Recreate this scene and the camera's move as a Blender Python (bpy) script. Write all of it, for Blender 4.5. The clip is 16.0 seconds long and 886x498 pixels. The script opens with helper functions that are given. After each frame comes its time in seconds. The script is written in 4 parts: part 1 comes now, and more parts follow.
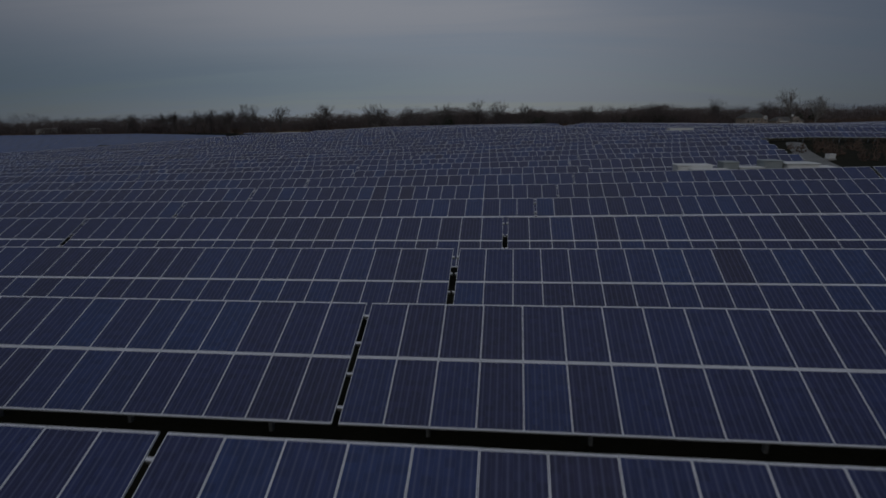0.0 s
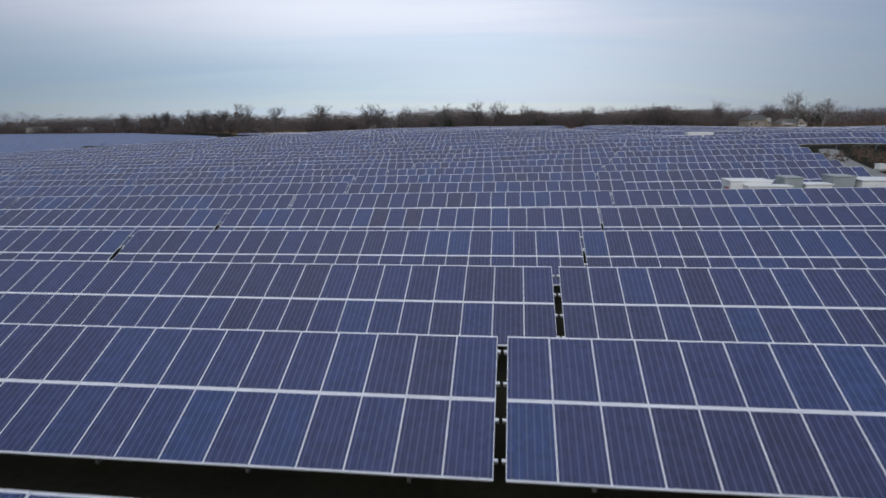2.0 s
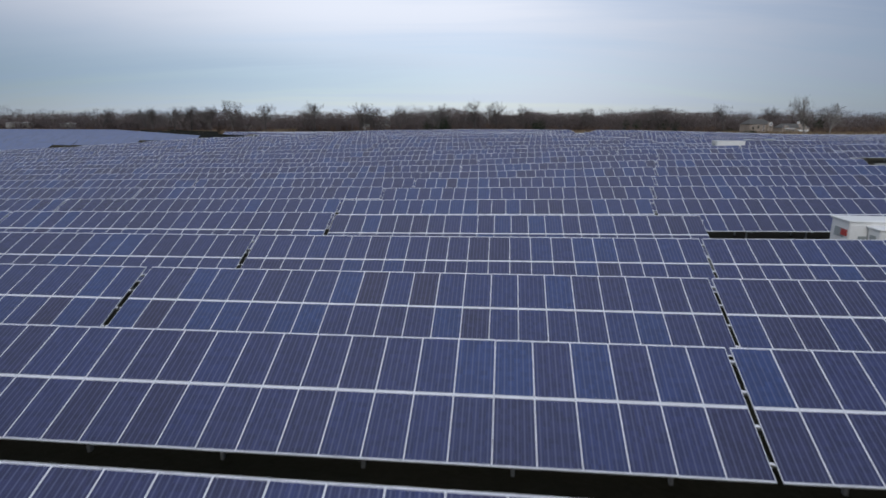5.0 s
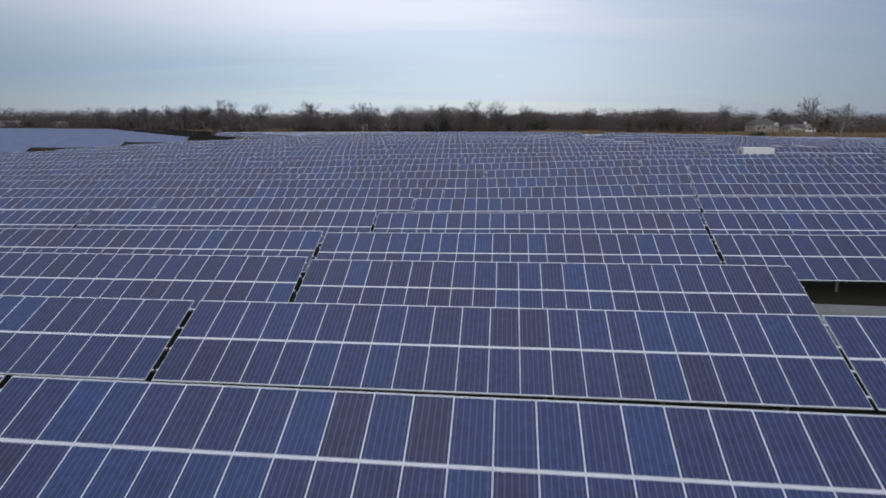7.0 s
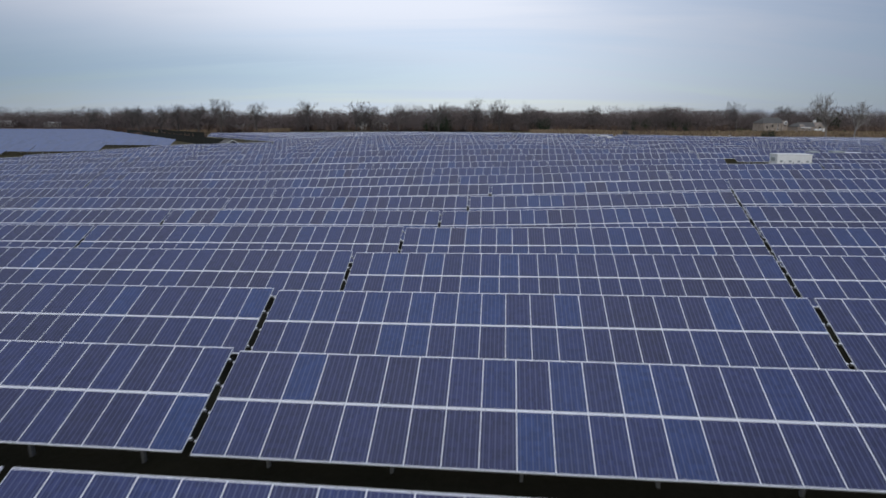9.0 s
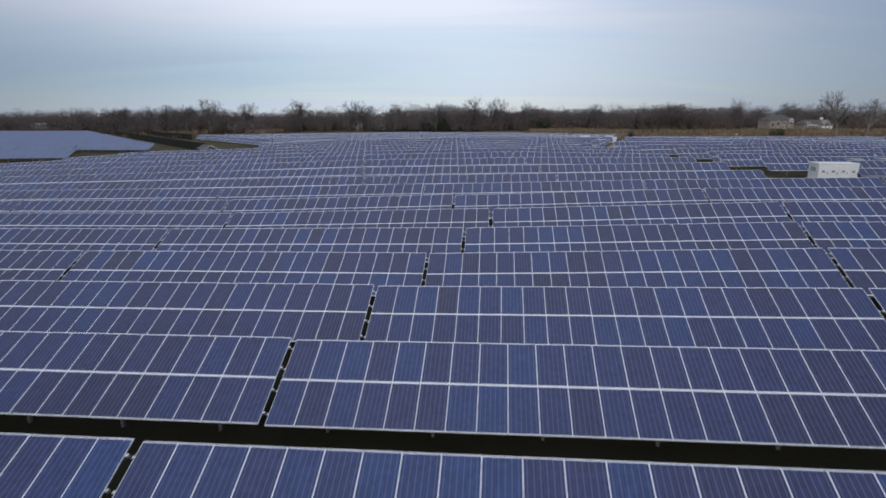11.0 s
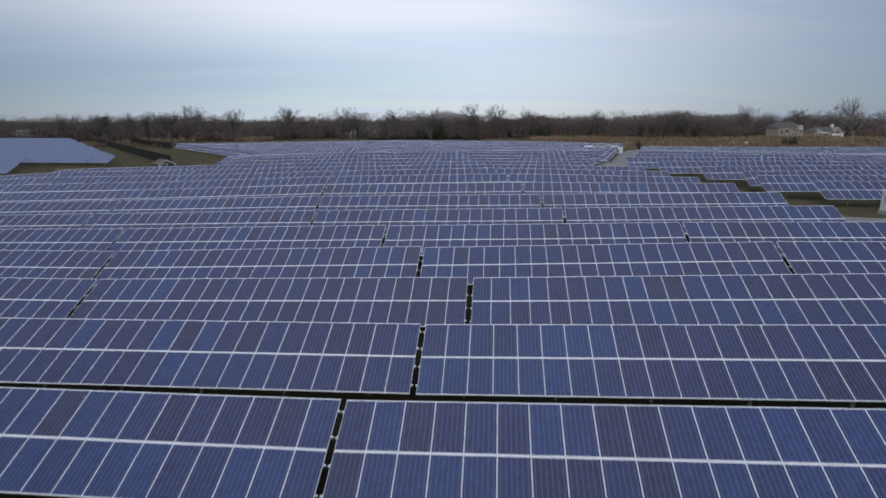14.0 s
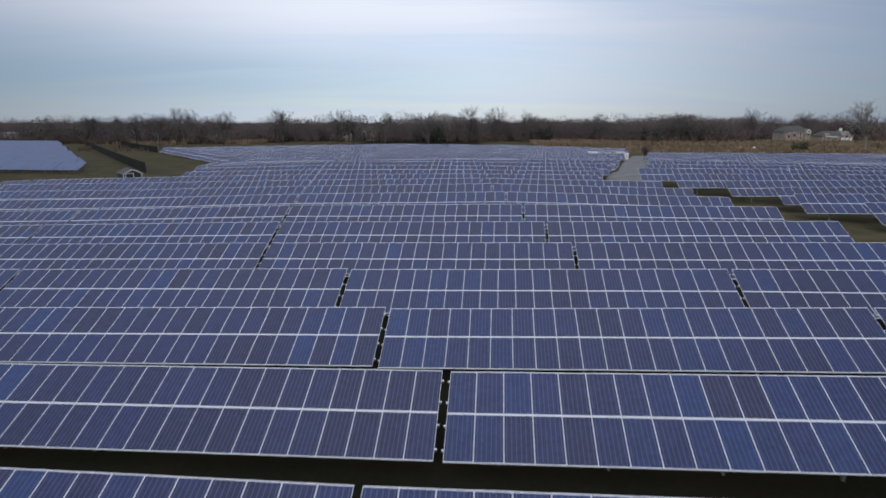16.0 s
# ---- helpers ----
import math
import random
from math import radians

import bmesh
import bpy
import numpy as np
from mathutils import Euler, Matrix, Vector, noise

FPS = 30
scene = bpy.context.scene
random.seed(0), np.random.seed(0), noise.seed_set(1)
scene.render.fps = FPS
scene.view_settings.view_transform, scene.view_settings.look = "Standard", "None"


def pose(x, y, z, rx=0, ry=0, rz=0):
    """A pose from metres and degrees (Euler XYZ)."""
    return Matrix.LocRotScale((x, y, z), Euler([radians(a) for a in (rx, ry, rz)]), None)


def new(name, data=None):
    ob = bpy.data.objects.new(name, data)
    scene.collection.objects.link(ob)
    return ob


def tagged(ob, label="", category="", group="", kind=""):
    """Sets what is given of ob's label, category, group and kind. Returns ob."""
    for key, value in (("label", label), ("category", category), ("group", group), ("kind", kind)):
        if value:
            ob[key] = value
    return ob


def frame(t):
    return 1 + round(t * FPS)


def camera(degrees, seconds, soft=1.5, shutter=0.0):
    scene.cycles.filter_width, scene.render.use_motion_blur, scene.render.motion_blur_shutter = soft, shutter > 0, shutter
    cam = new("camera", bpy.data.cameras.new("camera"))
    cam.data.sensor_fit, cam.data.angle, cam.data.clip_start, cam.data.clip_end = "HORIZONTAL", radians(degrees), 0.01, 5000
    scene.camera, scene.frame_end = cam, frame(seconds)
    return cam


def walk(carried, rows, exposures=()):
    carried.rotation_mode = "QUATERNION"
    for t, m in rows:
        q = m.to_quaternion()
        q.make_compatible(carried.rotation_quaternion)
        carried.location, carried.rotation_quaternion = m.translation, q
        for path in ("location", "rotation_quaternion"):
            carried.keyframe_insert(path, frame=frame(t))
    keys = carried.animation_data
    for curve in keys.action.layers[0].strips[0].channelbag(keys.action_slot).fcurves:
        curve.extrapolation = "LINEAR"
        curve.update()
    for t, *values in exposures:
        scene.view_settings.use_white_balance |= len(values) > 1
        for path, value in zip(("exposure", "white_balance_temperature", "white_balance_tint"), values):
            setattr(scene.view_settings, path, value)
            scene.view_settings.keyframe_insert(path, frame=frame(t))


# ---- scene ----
cam = camera(76.65, 16.0, soft=1.6, shutter=0.5)
walk(cam, [
    (0.0, pose(-0.000, -0.000, 7.400, 76.69, 0.78, -0.00)),
    (0.5, pose(-0.179, 1.986, 7.469, 76.68, 0.70, -0.06)),
    (1.0, pose(-0.464, 3.936, 7.577, 76.66, 0.66, -0.04)),
    (1.5, pose(-0.712, 5.848, 7.693, 76.66, 0.59, -0.12)),
    (2.0, pose(-1.009, 7.742, 7.785, 76.70, 0.50, -0.24)),
    (2.5, pose(-1.306, 9.721, 7.872, 76.73, 0.39, -0.36)),
    (3.0, pose(-1.545, 11.595, 7.942, 76.70, 0.25, -0.44)),
    (3.5, pose(-1.749, 13.510, 8.035, 76.68, 0.10, -0.55)),
    (4.0, pose(-1.922, 15.470, 8.132, 76.72, -0.03, -0.67)),
    (6.5, pose(-2.581, 25.643, 9.153, 76.37, -0.35, -0.95)),
    (7.0, pose(-2.570, 27.825, 9.317, 76.44, -0.33, -0.92)),
    (7.5, pose(-2.527, 30.047, 9.499, 76.44, -0.30, -0.90)),
    (8.0, pose(-2.470, 32.323, 9.683, 76.35, -0.26, -0.88)),
    (8.5, pose(-2.335, 34.685, 9.861, 76.28, -0.22, -0.88)),
    (9.0, pose(-2.110, 37.173, 10.021, 76.25, -0.21, -0.81)),
    (11.5, pose(-0.932, 50.165, 11.059, 76.02, 0.14, -0.97)),
    (12.0, pose(-0.529, 52.727, 11.214, 76.09, 0.13, -0.93)),
    (12.5, pose(-0.101, 55.308, 11.325, 76.19, 0.10, -0.93)),
    (13.0, pose(0.382, 57.848, 11.472, 76.30, 0.07, -0.91)),
    (13.5, pose(0.917, 60.451, 11.600, 76.41, 0.06, -0.91)),
    (14.0, pose(1.409, 63.006, 11.752, 76.55, 0.06, -0.94)),
    (14.5, pose(1.891, 65.612, 11.892, 76.65, 0.03, -0.96)),
    (15.0, pose(2.237, 68.138, 12.094, 76.70, -0.01, -0.93)),
    (15.5, pose(2.596, 70.618, 12.299, 76.73, -0.04, -0.93)),
    (16.0, pose(2.961, 73.104, 12.408, 76.72, -0.08, -0.88)),
], exposures=[(0.0, -2.0), (0.5, -0.87), (1.0, -0.2), (1.5, -0.07), (16.0, -0.06)])

# ---- light ----
world = bpy.data.worlds.new("overcast_sky")
scene.world = world
world.use_nodes = True
SUN_EL, SUN_AZ = radians(31), radians(200)   # sun behind the camera, a little to its left


def sky_nodes():
    nt = world.node_tree
    nt.nodes.clear()
    N, L = nt.nodes.new, nt.links.new
    sky = N("ShaderNodeTexSky")
    sky.sky_type, sky.sun_disc = "NISHITA", False
    sky.sun_elevation, sky.sun_rotation = SUN_EL, SUN_AZ
    sky.air_density, sky.dust_density, sky.ozone_density = 1.0, 0.25, 1.6
    co = N("ShaderNodeTexCoord")
    sep = N("ShaderNodeSeparateXYZ")
    L(co.outputs["Generated"], sep.inputs[0])
    # cloud sheets: direction divided by height, so that streaks flatten towards the horizon
    add = N("ShaderNodeMath"); add.operation = "ADD"; add.inputs[1].default_value = 0.16
    mx = N("ShaderNodeMath"); mx.operation = "MAXIMUM"; mx.inputs[1].default_value = 0.0
    L(sep.outputs["Z"], mx.inputs[0]); L(mx.outputs[0], add.inputs[0])
    dx = N("ShaderNodeMath"); dx.operation = "DIVIDE"
    dy = N("ShaderNodeMath"); dy.operation = "DIVIDE"
    L(sep.outputs["X"], dx.inputs[0]); L(add.outputs[0], dx.inputs[1])
    L(sep.outputs["Y"], dy.inputs[0]); L(add.outputs[0], dy.inputs[1])
    com = N("ShaderNodeCombineXYZ")
    L(dx.outputs[0], com.inputs[0]); L(dy.outputs[0], com.inputs[1])
    mp = N("ShaderNodeMapping")
    mp.inputs["Scale"].default_value = (0.20, 0.95, 1.0)
    mp.inputs["Location"].default_value = (0.35, 1.9, 0.0)
    L(com.outputs[0], mp.inputs[0])
    n1 = N("ShaderNodeTexNoise")
    n1.inputs["Scale"].default_value, n1.inputs["Detail"].default_value, n1.inputs["Roughness"].default_value = 1.7, 6.0, 0.55
    n1.inputs["Distortion"].default_value = 0.5
    L(mp.outputs[0], n1.inputs["Vector"])
    ramp = N("ShaderNodeValToRGB")
    ramp.color_ramp.elements[0].position, ramp.color_ramp.elements[0].color = 0.36, (0.66, 0.66, 0.66, 1)
    ramp.color_ramp.elements[1].position, ramp.color_ramp.elements[1].color = 0.62, (1, 1, 1, 1)
    L(n1.outputs["Fac"], ramp.inputs[0])
    # thin clear band low over the horizon
    band = N("ShaderNodeMapRange")
    band.inputs["From Min"].default_value, band.inputs["From Max"].default_value = 0.02, 0.16
    band.inputs["To Min"].default_value, band.inputs["To Max"].default_value = 0.9, 1.0
    L(sep.outputs["Z"], band.inputs["Value"])
    fac = N("ShaderNodeMath"); fac.operation = "MULTIPLY"
    L(ramp.outputs[0], fac.inputs[0]); L(band.outputs[0], fac.inputs[1])
    mix = N("ShaderNodeMix"); mix.data_type = "RGBA"
    L(fac.outputs[0], mix.inputs[0])
    skyc = N("ShaderNodeMix"); skyc.data_type = "RGBA"; skyc.blend_type = "MULTIPLY"
    skyc.inputs[0].default_value = 1.0
    skyc.inputs[7].default_value = (*SKY_TINT, 1)
    L(sky.outputs[0], skyc.inputs[6])
    L(skyc.outputs[2], mix.inputs[6])
    veil = N("ShaderNodeMix"); veil.data_type = "RGBA"
    veil.inputs[6].default_value, veil.inputs[7].default_value = LOW_CLOUD, CLOUD
    rise = N("ShaderNodeMapRange")
    rise.inputs["From Min"].default_value, rise.inputs["From Max"].default_value = 0.0, 0.17
    L(sep.outputs["Z"], rise.inputs["Value"])
    L(rise.outputs[0], veil.inputs[0])
    # a stretch of clearer blue low over the horizon, to the left of the way
    side = N("ShaderNodeMapRange"); side.interpolation_type = "SMOOTHSTEP"
    side.inputs["From Min"].default_value, side.inputs["From Max"].default_value = 0.30, -0.35
    L(sep.outputs["X"], side.inputs["Value"])
    low = N("ShaderNodeMapRange"); low.interpolation_type = "SMOOTHSTEP"
    low.inputs["From Min"].default_value, low.inputs["From Max"].default_value = 0.145, 0.05
    wob = N("ShaderNodeMath"); wob.operation = "MULTIPLY_ADD"; wob.inputs[1].default_value = -0.12
    L(n1.outputs["Fac"], wob.inputs[0]); L(sep.outputs["Z"], wob.inputs[2])
    lift = N("ShaderNodeMath"); lift.operation = "ADD"; lift.inputs[1].default_value = 0.06
    L(wob.outputs[0], lift.inputs[0]); L(lift.outputs[0], low.inputs["Value"])
    both = N("ShaderNodeMath"); both.operation = "MULTIPLY"
    foot = N("ShaderNodeMapRange"); foot.interpolation_type = "SMOOTHSTEP"
    foot.inputs["From Min"].default_value, foot.inputs["From Max"].default_value = -0.03, 0.05
    L(sep.outputs["Z"], foot.inputs["Value"])
    strip = N("ShaderNodeMath"); strip.operation = "MULTIPLY"
    L(low.outputs[0], strip.inputs[0]); L(foot.outputs[0], strip.inputs[1])
    L(side.outputs[0], both.inputs[0]); L(strip.outputs[0], both.inputs[1])
    clear = N("ShaderNodeMix"); clear.data_type = "RGBA"
    clear.inputs[7].default_value = CLEAR_BLUE
    L(both.outputs[0], clear.inputs[0]); L(veil.outputs[2], clear.inputs[6])
    L(clear.outputs[2], mix.inputs[7])
    # both sides of the sky are darkened, standing in for the lens's edge falloff
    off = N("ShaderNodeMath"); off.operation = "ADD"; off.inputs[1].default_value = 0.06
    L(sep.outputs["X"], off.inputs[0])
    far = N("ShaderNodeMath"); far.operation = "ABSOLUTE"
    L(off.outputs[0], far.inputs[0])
    dimming = N("ShaderNodeMapRange"); dimming.interpolation_type = "SMOOTHSTEP"
    dimming.inputs["From Min"].default_value, dimming.inputs["From Max"].default_value = 0.08, 0.85
    L(far.outputs[0], dimming.inputs["Value"])
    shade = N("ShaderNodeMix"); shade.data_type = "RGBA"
    shade.inputs[6].default_value, shade.inputs[7].default_value = (1, 1, 1, 1), SIDE_DIM
    L(dimming.outputs[0], shade.inputs[0])
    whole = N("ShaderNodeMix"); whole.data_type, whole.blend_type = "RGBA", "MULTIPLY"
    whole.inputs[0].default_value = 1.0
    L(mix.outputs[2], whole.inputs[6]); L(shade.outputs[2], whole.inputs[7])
    bg = N("ShaderNodeBackground")
    bg.inputs[1].default_value = SKY_STRENGTH
    L(whole.outputs[2], bg.inputs[0])
    out = N("ShaderNodeOutputWorld")
    L(bg.outputs[0], out.inputs[0])


SKY_TINT, SKY_STRENGTH, SIDE_DIM = (0.74, 0.81, 0.95), 0.111, (0.36, 0.40, 0.455, 1)
CLOUD, LOW_CLOUD = (7.5, 8.0, 9.15, 1), (5.75, 6.5, 7.75, 1)
CLEAR_BLUE = (4.3, 5.5, 6.9, 1)
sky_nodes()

sun = new("sun", bpy.data.lights.new("sun", "SUN"))
sun.data.energy, sun.data.angle, sun.data.color = 0.85, radians(14), (1.0, 0.96, 0.9)
sun.matrix_world = Matrix.Translation((0, 0, 60)) @ Euler((radians(90) - SUN_EL, 0, radians(-20))).to_matrix().to_4x4()


# ---- materials ----
def material(name, rough=0.8, metal=0.0):
    m = bpy.data.materials.new(name)
    m.use_nodes = True
    b = m.node_tree.nodes["Principled BSDF"]
    b.inputs["Roughness"].default_value, b.inputs["Metallic"].default_value = rough, metal
    return m, m.node_tree, b


def noise_node(nt, scale, detail=4.0, rough=0.55, vec=None):
    n = nt.nodes.new("ShaderNodeTexNoise")
    n.inputs["Scale"].default_value, n.inputs["Detail"].default_value, n.inputs["Roughness"].default_value = scale, detail, rough
    if vec is not None:
        nt.links.new(vec, n.inputs["Vector"])
    return n


def ramp_node(nt, fac, stops):
    r = nt.nodes.new("ShaderNodeValToRGB")
    while len(r.color_ramp.elements) < len(stops):
        r.color_ramp.elements.new(0.5)
    for e, (p, c) in zip(r.color_ramp.elements, stops):
        e.position, e.color = p, (*c, 1)
    nt.links.new(fac, r.inputs[0])
    return r


def mix_node(nt, fac, a, b, mode="MIX"):
    m = nt.nodes.new("ShaderNodeMix")
    m.data_type, m.blend_type = "RGBA", mode
    for s, v in ((0, fac), (6, a), (7, b)):
        if isinstance(v, (int, float)):
            m.inputs[s].default_value = v
        elif isinstance(v, tuple):
            m.inputs[s].default_value = (*v, 1)
        else:
            nt.links.new(v, m.inputs[s])
    return m.outputs[2]


def math_node(nt, op, a, b=None):
    m = nt.nodes.new("ShaderNodeMath")
    m.operation = op
    for s, v in ((0, a), (1, b)):
        if v is None:
            continue
        if isinstance(v, (int, float)):
            m.inputs[s].default_value = v
        else:
            nt.links.new(v, m.inputs[s])
    return m.outputs[0]


def bump(nt, b, height, strength, dist=0.02):
    n = nt.nodes.new("ShaderNodeBump")
    n.inputs["Strength"].default_value, n.inputs["Distance"].default_value = strength, dist
    nt.links.new(height, n.inputs["Height"])
    nt.links.new(n.outputs[0], b.inputs["Normal"])


def world_pos(nt):
    return nt.nodes.new("ShaderNodeNewGeometry").outputs["Position"]


def varied(name, c1, c2, scale, rough=0.8, metal=0.0, fine=None, bump_strength=0.15, dist=0.02):
    """Two colours mixed by a coarse and a fine noise at world size."""
    m, nt, b = material(name, rough, metal)
    p = world_pos(nt)
    n1, n2 = noise_node(nt, scale, 5, vec=p), noise_node(nt, fine or scale * 9, 3, vec=p)
    f = math_node(nt, "ADD", math_node(nt, "MULTIPLY", n1.outputs["Fac"], 0.65), math_node(nt, "MULTIPLY", n2.outputs["Fac"], 0.35))
    r = ramp_node(nt, f, [(0.36, c1), (0.64, c2)])
    nt.links.new(r.outputs[0], b.inputs["Base Color"])
    bump(nt, b, n2.outputs["Fac"], bump_strength, dist)
    return m


def cell_material(name, per_island):
    """Blue polycrystalline cells behind glass: 6 x 12 cells, pale strips up the slope, each module in its own tone."""
    m, nt, b = material(name, 0.14)
    uv = nt.nodes.new("ShaderNodeUVMap")
    uv.uv_map = "UVMap"
    sep = nt.nodes.new("ShaderNodeSeparateXYZ")
    nt.links.new(uv.outputs[0], sep.inputs[0])
    u, v = sep.outputs["X"], sep.outputs["Y"]
    # distance from the nearest line of a set: 6 cells, 2 busbars in each cell, 12 rows
    def lines(t, count, width):
        f = math_node(nt, "FRACT", math_node(nt, "MULTIPLY", t, count))
        d = math_node(nt, "ABSOLUTE", math_node(nt, "SUBTRACT", f, 0.5))
        return math_node(nt, "GREATER_THAN", d, 0.5 - width)
    cell_u, cell_v = lines(u, 6.0, 0.018), lines(v, 12.0, 0.016)
    wave = math_node(nt, "COSINE", math_node(nt, "MULTIPLY", u, 6 * 2 * math.pi))
    bus = math_node(nt, "POWER", math_node(nt, "ADD", math_node(nt, "MULTIPLY", wave, -0.5), 0.5), 7.0)
    if per_island:
        rnd = nt.nodes.new("ShaderNodeNewGeometry").outputs["Random Per Island"]
    else:
        rnd = nt.nodes.new("ShaderNodeObjectInfo").outputs["Random"]
    # tone of the whole module, alike in batches along a row
    pos = world_pos(nt) if per_island else nt.nodes.new("ShaderNodeObjectInfo").outputs["Location"]
    batch = noise_node(nt, 0.16, 2, 0.5, pos)
    pick = nt.nodes.new("ShaderNodeMath")
    pick.operation, pick.use_clamp = "MULTIPLY_ADD", True
    pick.inputs[1].default_value = 2.2
    nt.links.new(batch.outputs["Fac"], pick.inputs[0])
    nt.links.new(math_node(nt, "SUBTRACT", math_node(nt, "MULTIPLY", rnd, 0.55), 0.92), pick.inputs[2])
    tone = ramp_node(nt, pick.outputs[0], [(0.0, (0.026, 0.028, 0.078)), (0.20, (0.026, 0.030, 0.088)), (0.42, (0.027, 0.034, 0.106)),
                               (0.62, (0.025, 0.037, 0.120)), (0.80, (0.023, 0.047, 0.150)), (0.90, (0.026, 0.033, 0.098)), (1.0, (0.029, 0.029, 0.074))])
    # tone of the single cell and the crystal grain
    com = nt.nodes.new("ShaderNodeCombineXYZ")
    nt.links.new(math_node(nt, "FLOOR", math_node(nt, "MULTIPLY", u, 6.0)), com.inputs[0])
    nt.links.new(math_node(nt, "FLOOR", math_node(nt, "MULTIPLY", v, 12.0)), com.inputs[1])
    nt.links.new(math_node(nt, "MULTIPLY", rnd, 97.0), com.inputs[2])
    wn = nt.nodes.new("ShaderNodeTexWhiteNoise")
    nt.links.new(com.outputs[0], wn.inputs["Vector"])
    p = world_pos(nt)
    grain = nt.nodes.new("ShaderNodeTexVoronoi")
    grain.inputs["Scale"].default_value = 60
    nt.links.new(p, grain.inputs["Vector"])
    k = math_node(nt, "ADD", 0.70, math_node(nt, "ADD", math_node(nt, "MULTIPLY", wn.outputs["Value"], 0.40), math_node(nt, "MULTIPLY", grain.outputs["Distance"], 0.3)))
    kc = nt.nodes.new("ShaderNodeCombineXYZ")
    for i in range(3):
        nt.links.new(k, kc.inputs[i])
    col = mix_node(nt, 1.0, tone.outputs[0], kc.outputs[0], "MULTIPLY")
    col = mix_node(nt, math_node(nt, "MULTIPLY", bus, 0.43), col, (0.155, 0.17, 0.28))
    col = mix_node(nt, math_node(nt, "MULTIPLY", math_node(nt, "MAXIMUM", cell_u, math_node(nt, "MULTIPLY", cell_v, 0.35)), 0.22), col, (0.20, 0.21, 0.27))
    # thin dust, uneven
    dust = noise_node(nt, 0.7, 5, 0.6, p)
    dfac = math_node(nt, "MULTIPLY", math_node(nt, "POWER", dust.outputs["Fac"], 2.0), 0.07)
    col = mix_node(nt, dfac, col, (0.22, 0.2, 0.18))
    nt.links.new(col, b.inputs["Base Color"])
    rr = nt.nodes.new("ShaderNodeMapRange")
    rr.inputs["To Min"].default_value, rr.inputs["To Max"].default_value = 0.10, 0.24
    nt.links.new(dust.outputs["Fac"], rr.inputs["Value"])
    nt.links.new(rr.outputs[0], b.inputs["Roughness"])
    b.inputs["IOR"].default_value = 1.60
    b.inputs["Specular Tint"].default_value = (0.80, 0.85, 1.0, 1)     # bluish anti-reflection coating
    return m


M_CELL = cell_material("solar_cells", False)
M_CELL_FAR = cell_material("solar_cells_joined", True)


def sheen_cells():
    """Lower-block modules, grazing sky sheen put into their blue; dust, faint tone per module."""
    m, nt, b = material("sky_sheen_modules", 0.22)
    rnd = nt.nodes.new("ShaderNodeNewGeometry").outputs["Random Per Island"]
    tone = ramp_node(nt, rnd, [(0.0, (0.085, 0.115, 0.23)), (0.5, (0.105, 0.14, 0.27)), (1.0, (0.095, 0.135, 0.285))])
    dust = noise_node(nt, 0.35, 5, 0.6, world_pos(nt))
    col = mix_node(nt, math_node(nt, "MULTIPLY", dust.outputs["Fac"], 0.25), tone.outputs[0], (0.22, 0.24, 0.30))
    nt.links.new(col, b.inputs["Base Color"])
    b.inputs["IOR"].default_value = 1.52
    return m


M_CELL_SHEEN = sheen_cells()
M_ALU = varied("aluminium_frame", (0.74, 0.75, 0.79), (0.86, 0.87, 0.91), 2.0, 0.50, 0.15, 30, 0.05)
M_STEEL = varied("galvanised_steel", (0.24, 0.25, 0.26), (0.42, 0.43, 0.44), 4.0, 0.5, 0.6, 40, 0.08)
M_BACK = varied("module_backsheet", (0.45, 0.45, 0.46), (0.56, 0.56, 0.57), 2.0, 0.7)
M_GRAVEL = varied("gravel", (0.15, 0.15, 0.145), (0.28, 0.28, 0.27), 0.5, 0.95, 0, 14, 0.6, 0.03)
M_WHITE = varied("white_painted_steel", (0.74, 0.74, 0.72), (0.85, 0.85, 0.83), 0.8, 0.45, 0, 12, 0.04)
M_GREY = varied("grey_green_painted_steel", (0.27, 0.30, 0.30), (0.36, 0.39, 0.39), 1.0, 0.5, 0, 12, 0.05)
M_DARKMETAL = varied("dark_metal", (0.02, 0.02, 0.022), (0.05, 0.05, 0.052), 3.0, 0.5, 0.3)
M_RED = varied("red_sign_paint", (0.42, 0.04, 0.03), (0.5, 0.06, 0.05), 3.0, 0.5)
M_CONCRETE = varied("concrete", (0.30, 0.29, 0.27), (0.42, 0.41, 0.39), 1.4, 0.9, 0, 22, 0.3)
M_BARK = varied("bare_branches", (0.085, 0.076, 0.072), (0.155, 0.138, 0.128), 0.25, 0.95, 0, 5, 0.3)
M_BARK_PALE = varied("pale_branches", (0.19, 0.172, 0.158), (0.31, 0.285, 0.26), 0.3, 0.95, 0, 5, 0.3)
M_TWIG = varied("twigs_and_dead_leaves", (0.118, 0.097, 0.094), (0.190, 0.156, 0.148), 0.03, 0.95, 0, 0.2, 0.2)
M_EVERGREEN = varied("evergreen_needles", (0.018, 0.026, 0.014), (0.040, 0.055, 0.028), 0.2, 0.9, 0, 3, 0.2)
M_SHRUB = varied("bare_shrubs", (0.10, 0.072, 0.060), (0.20, 0.142, 0.110), 0.2, 0.95, 0, 3, 0.2)
M_REED = varied("dry_tall_grass", (0.165, 0.122, 0.080), (0.30, 0.225, 0.145), 0.05, 0.95, 0, 1.2, 0.3)
M_SCREEN = varied("dark_fence_screen", (0.012, 0.013, 0.010), (0.030, 0.031, 0.025), 0.5, 0.85, 0, 6, 0.1)
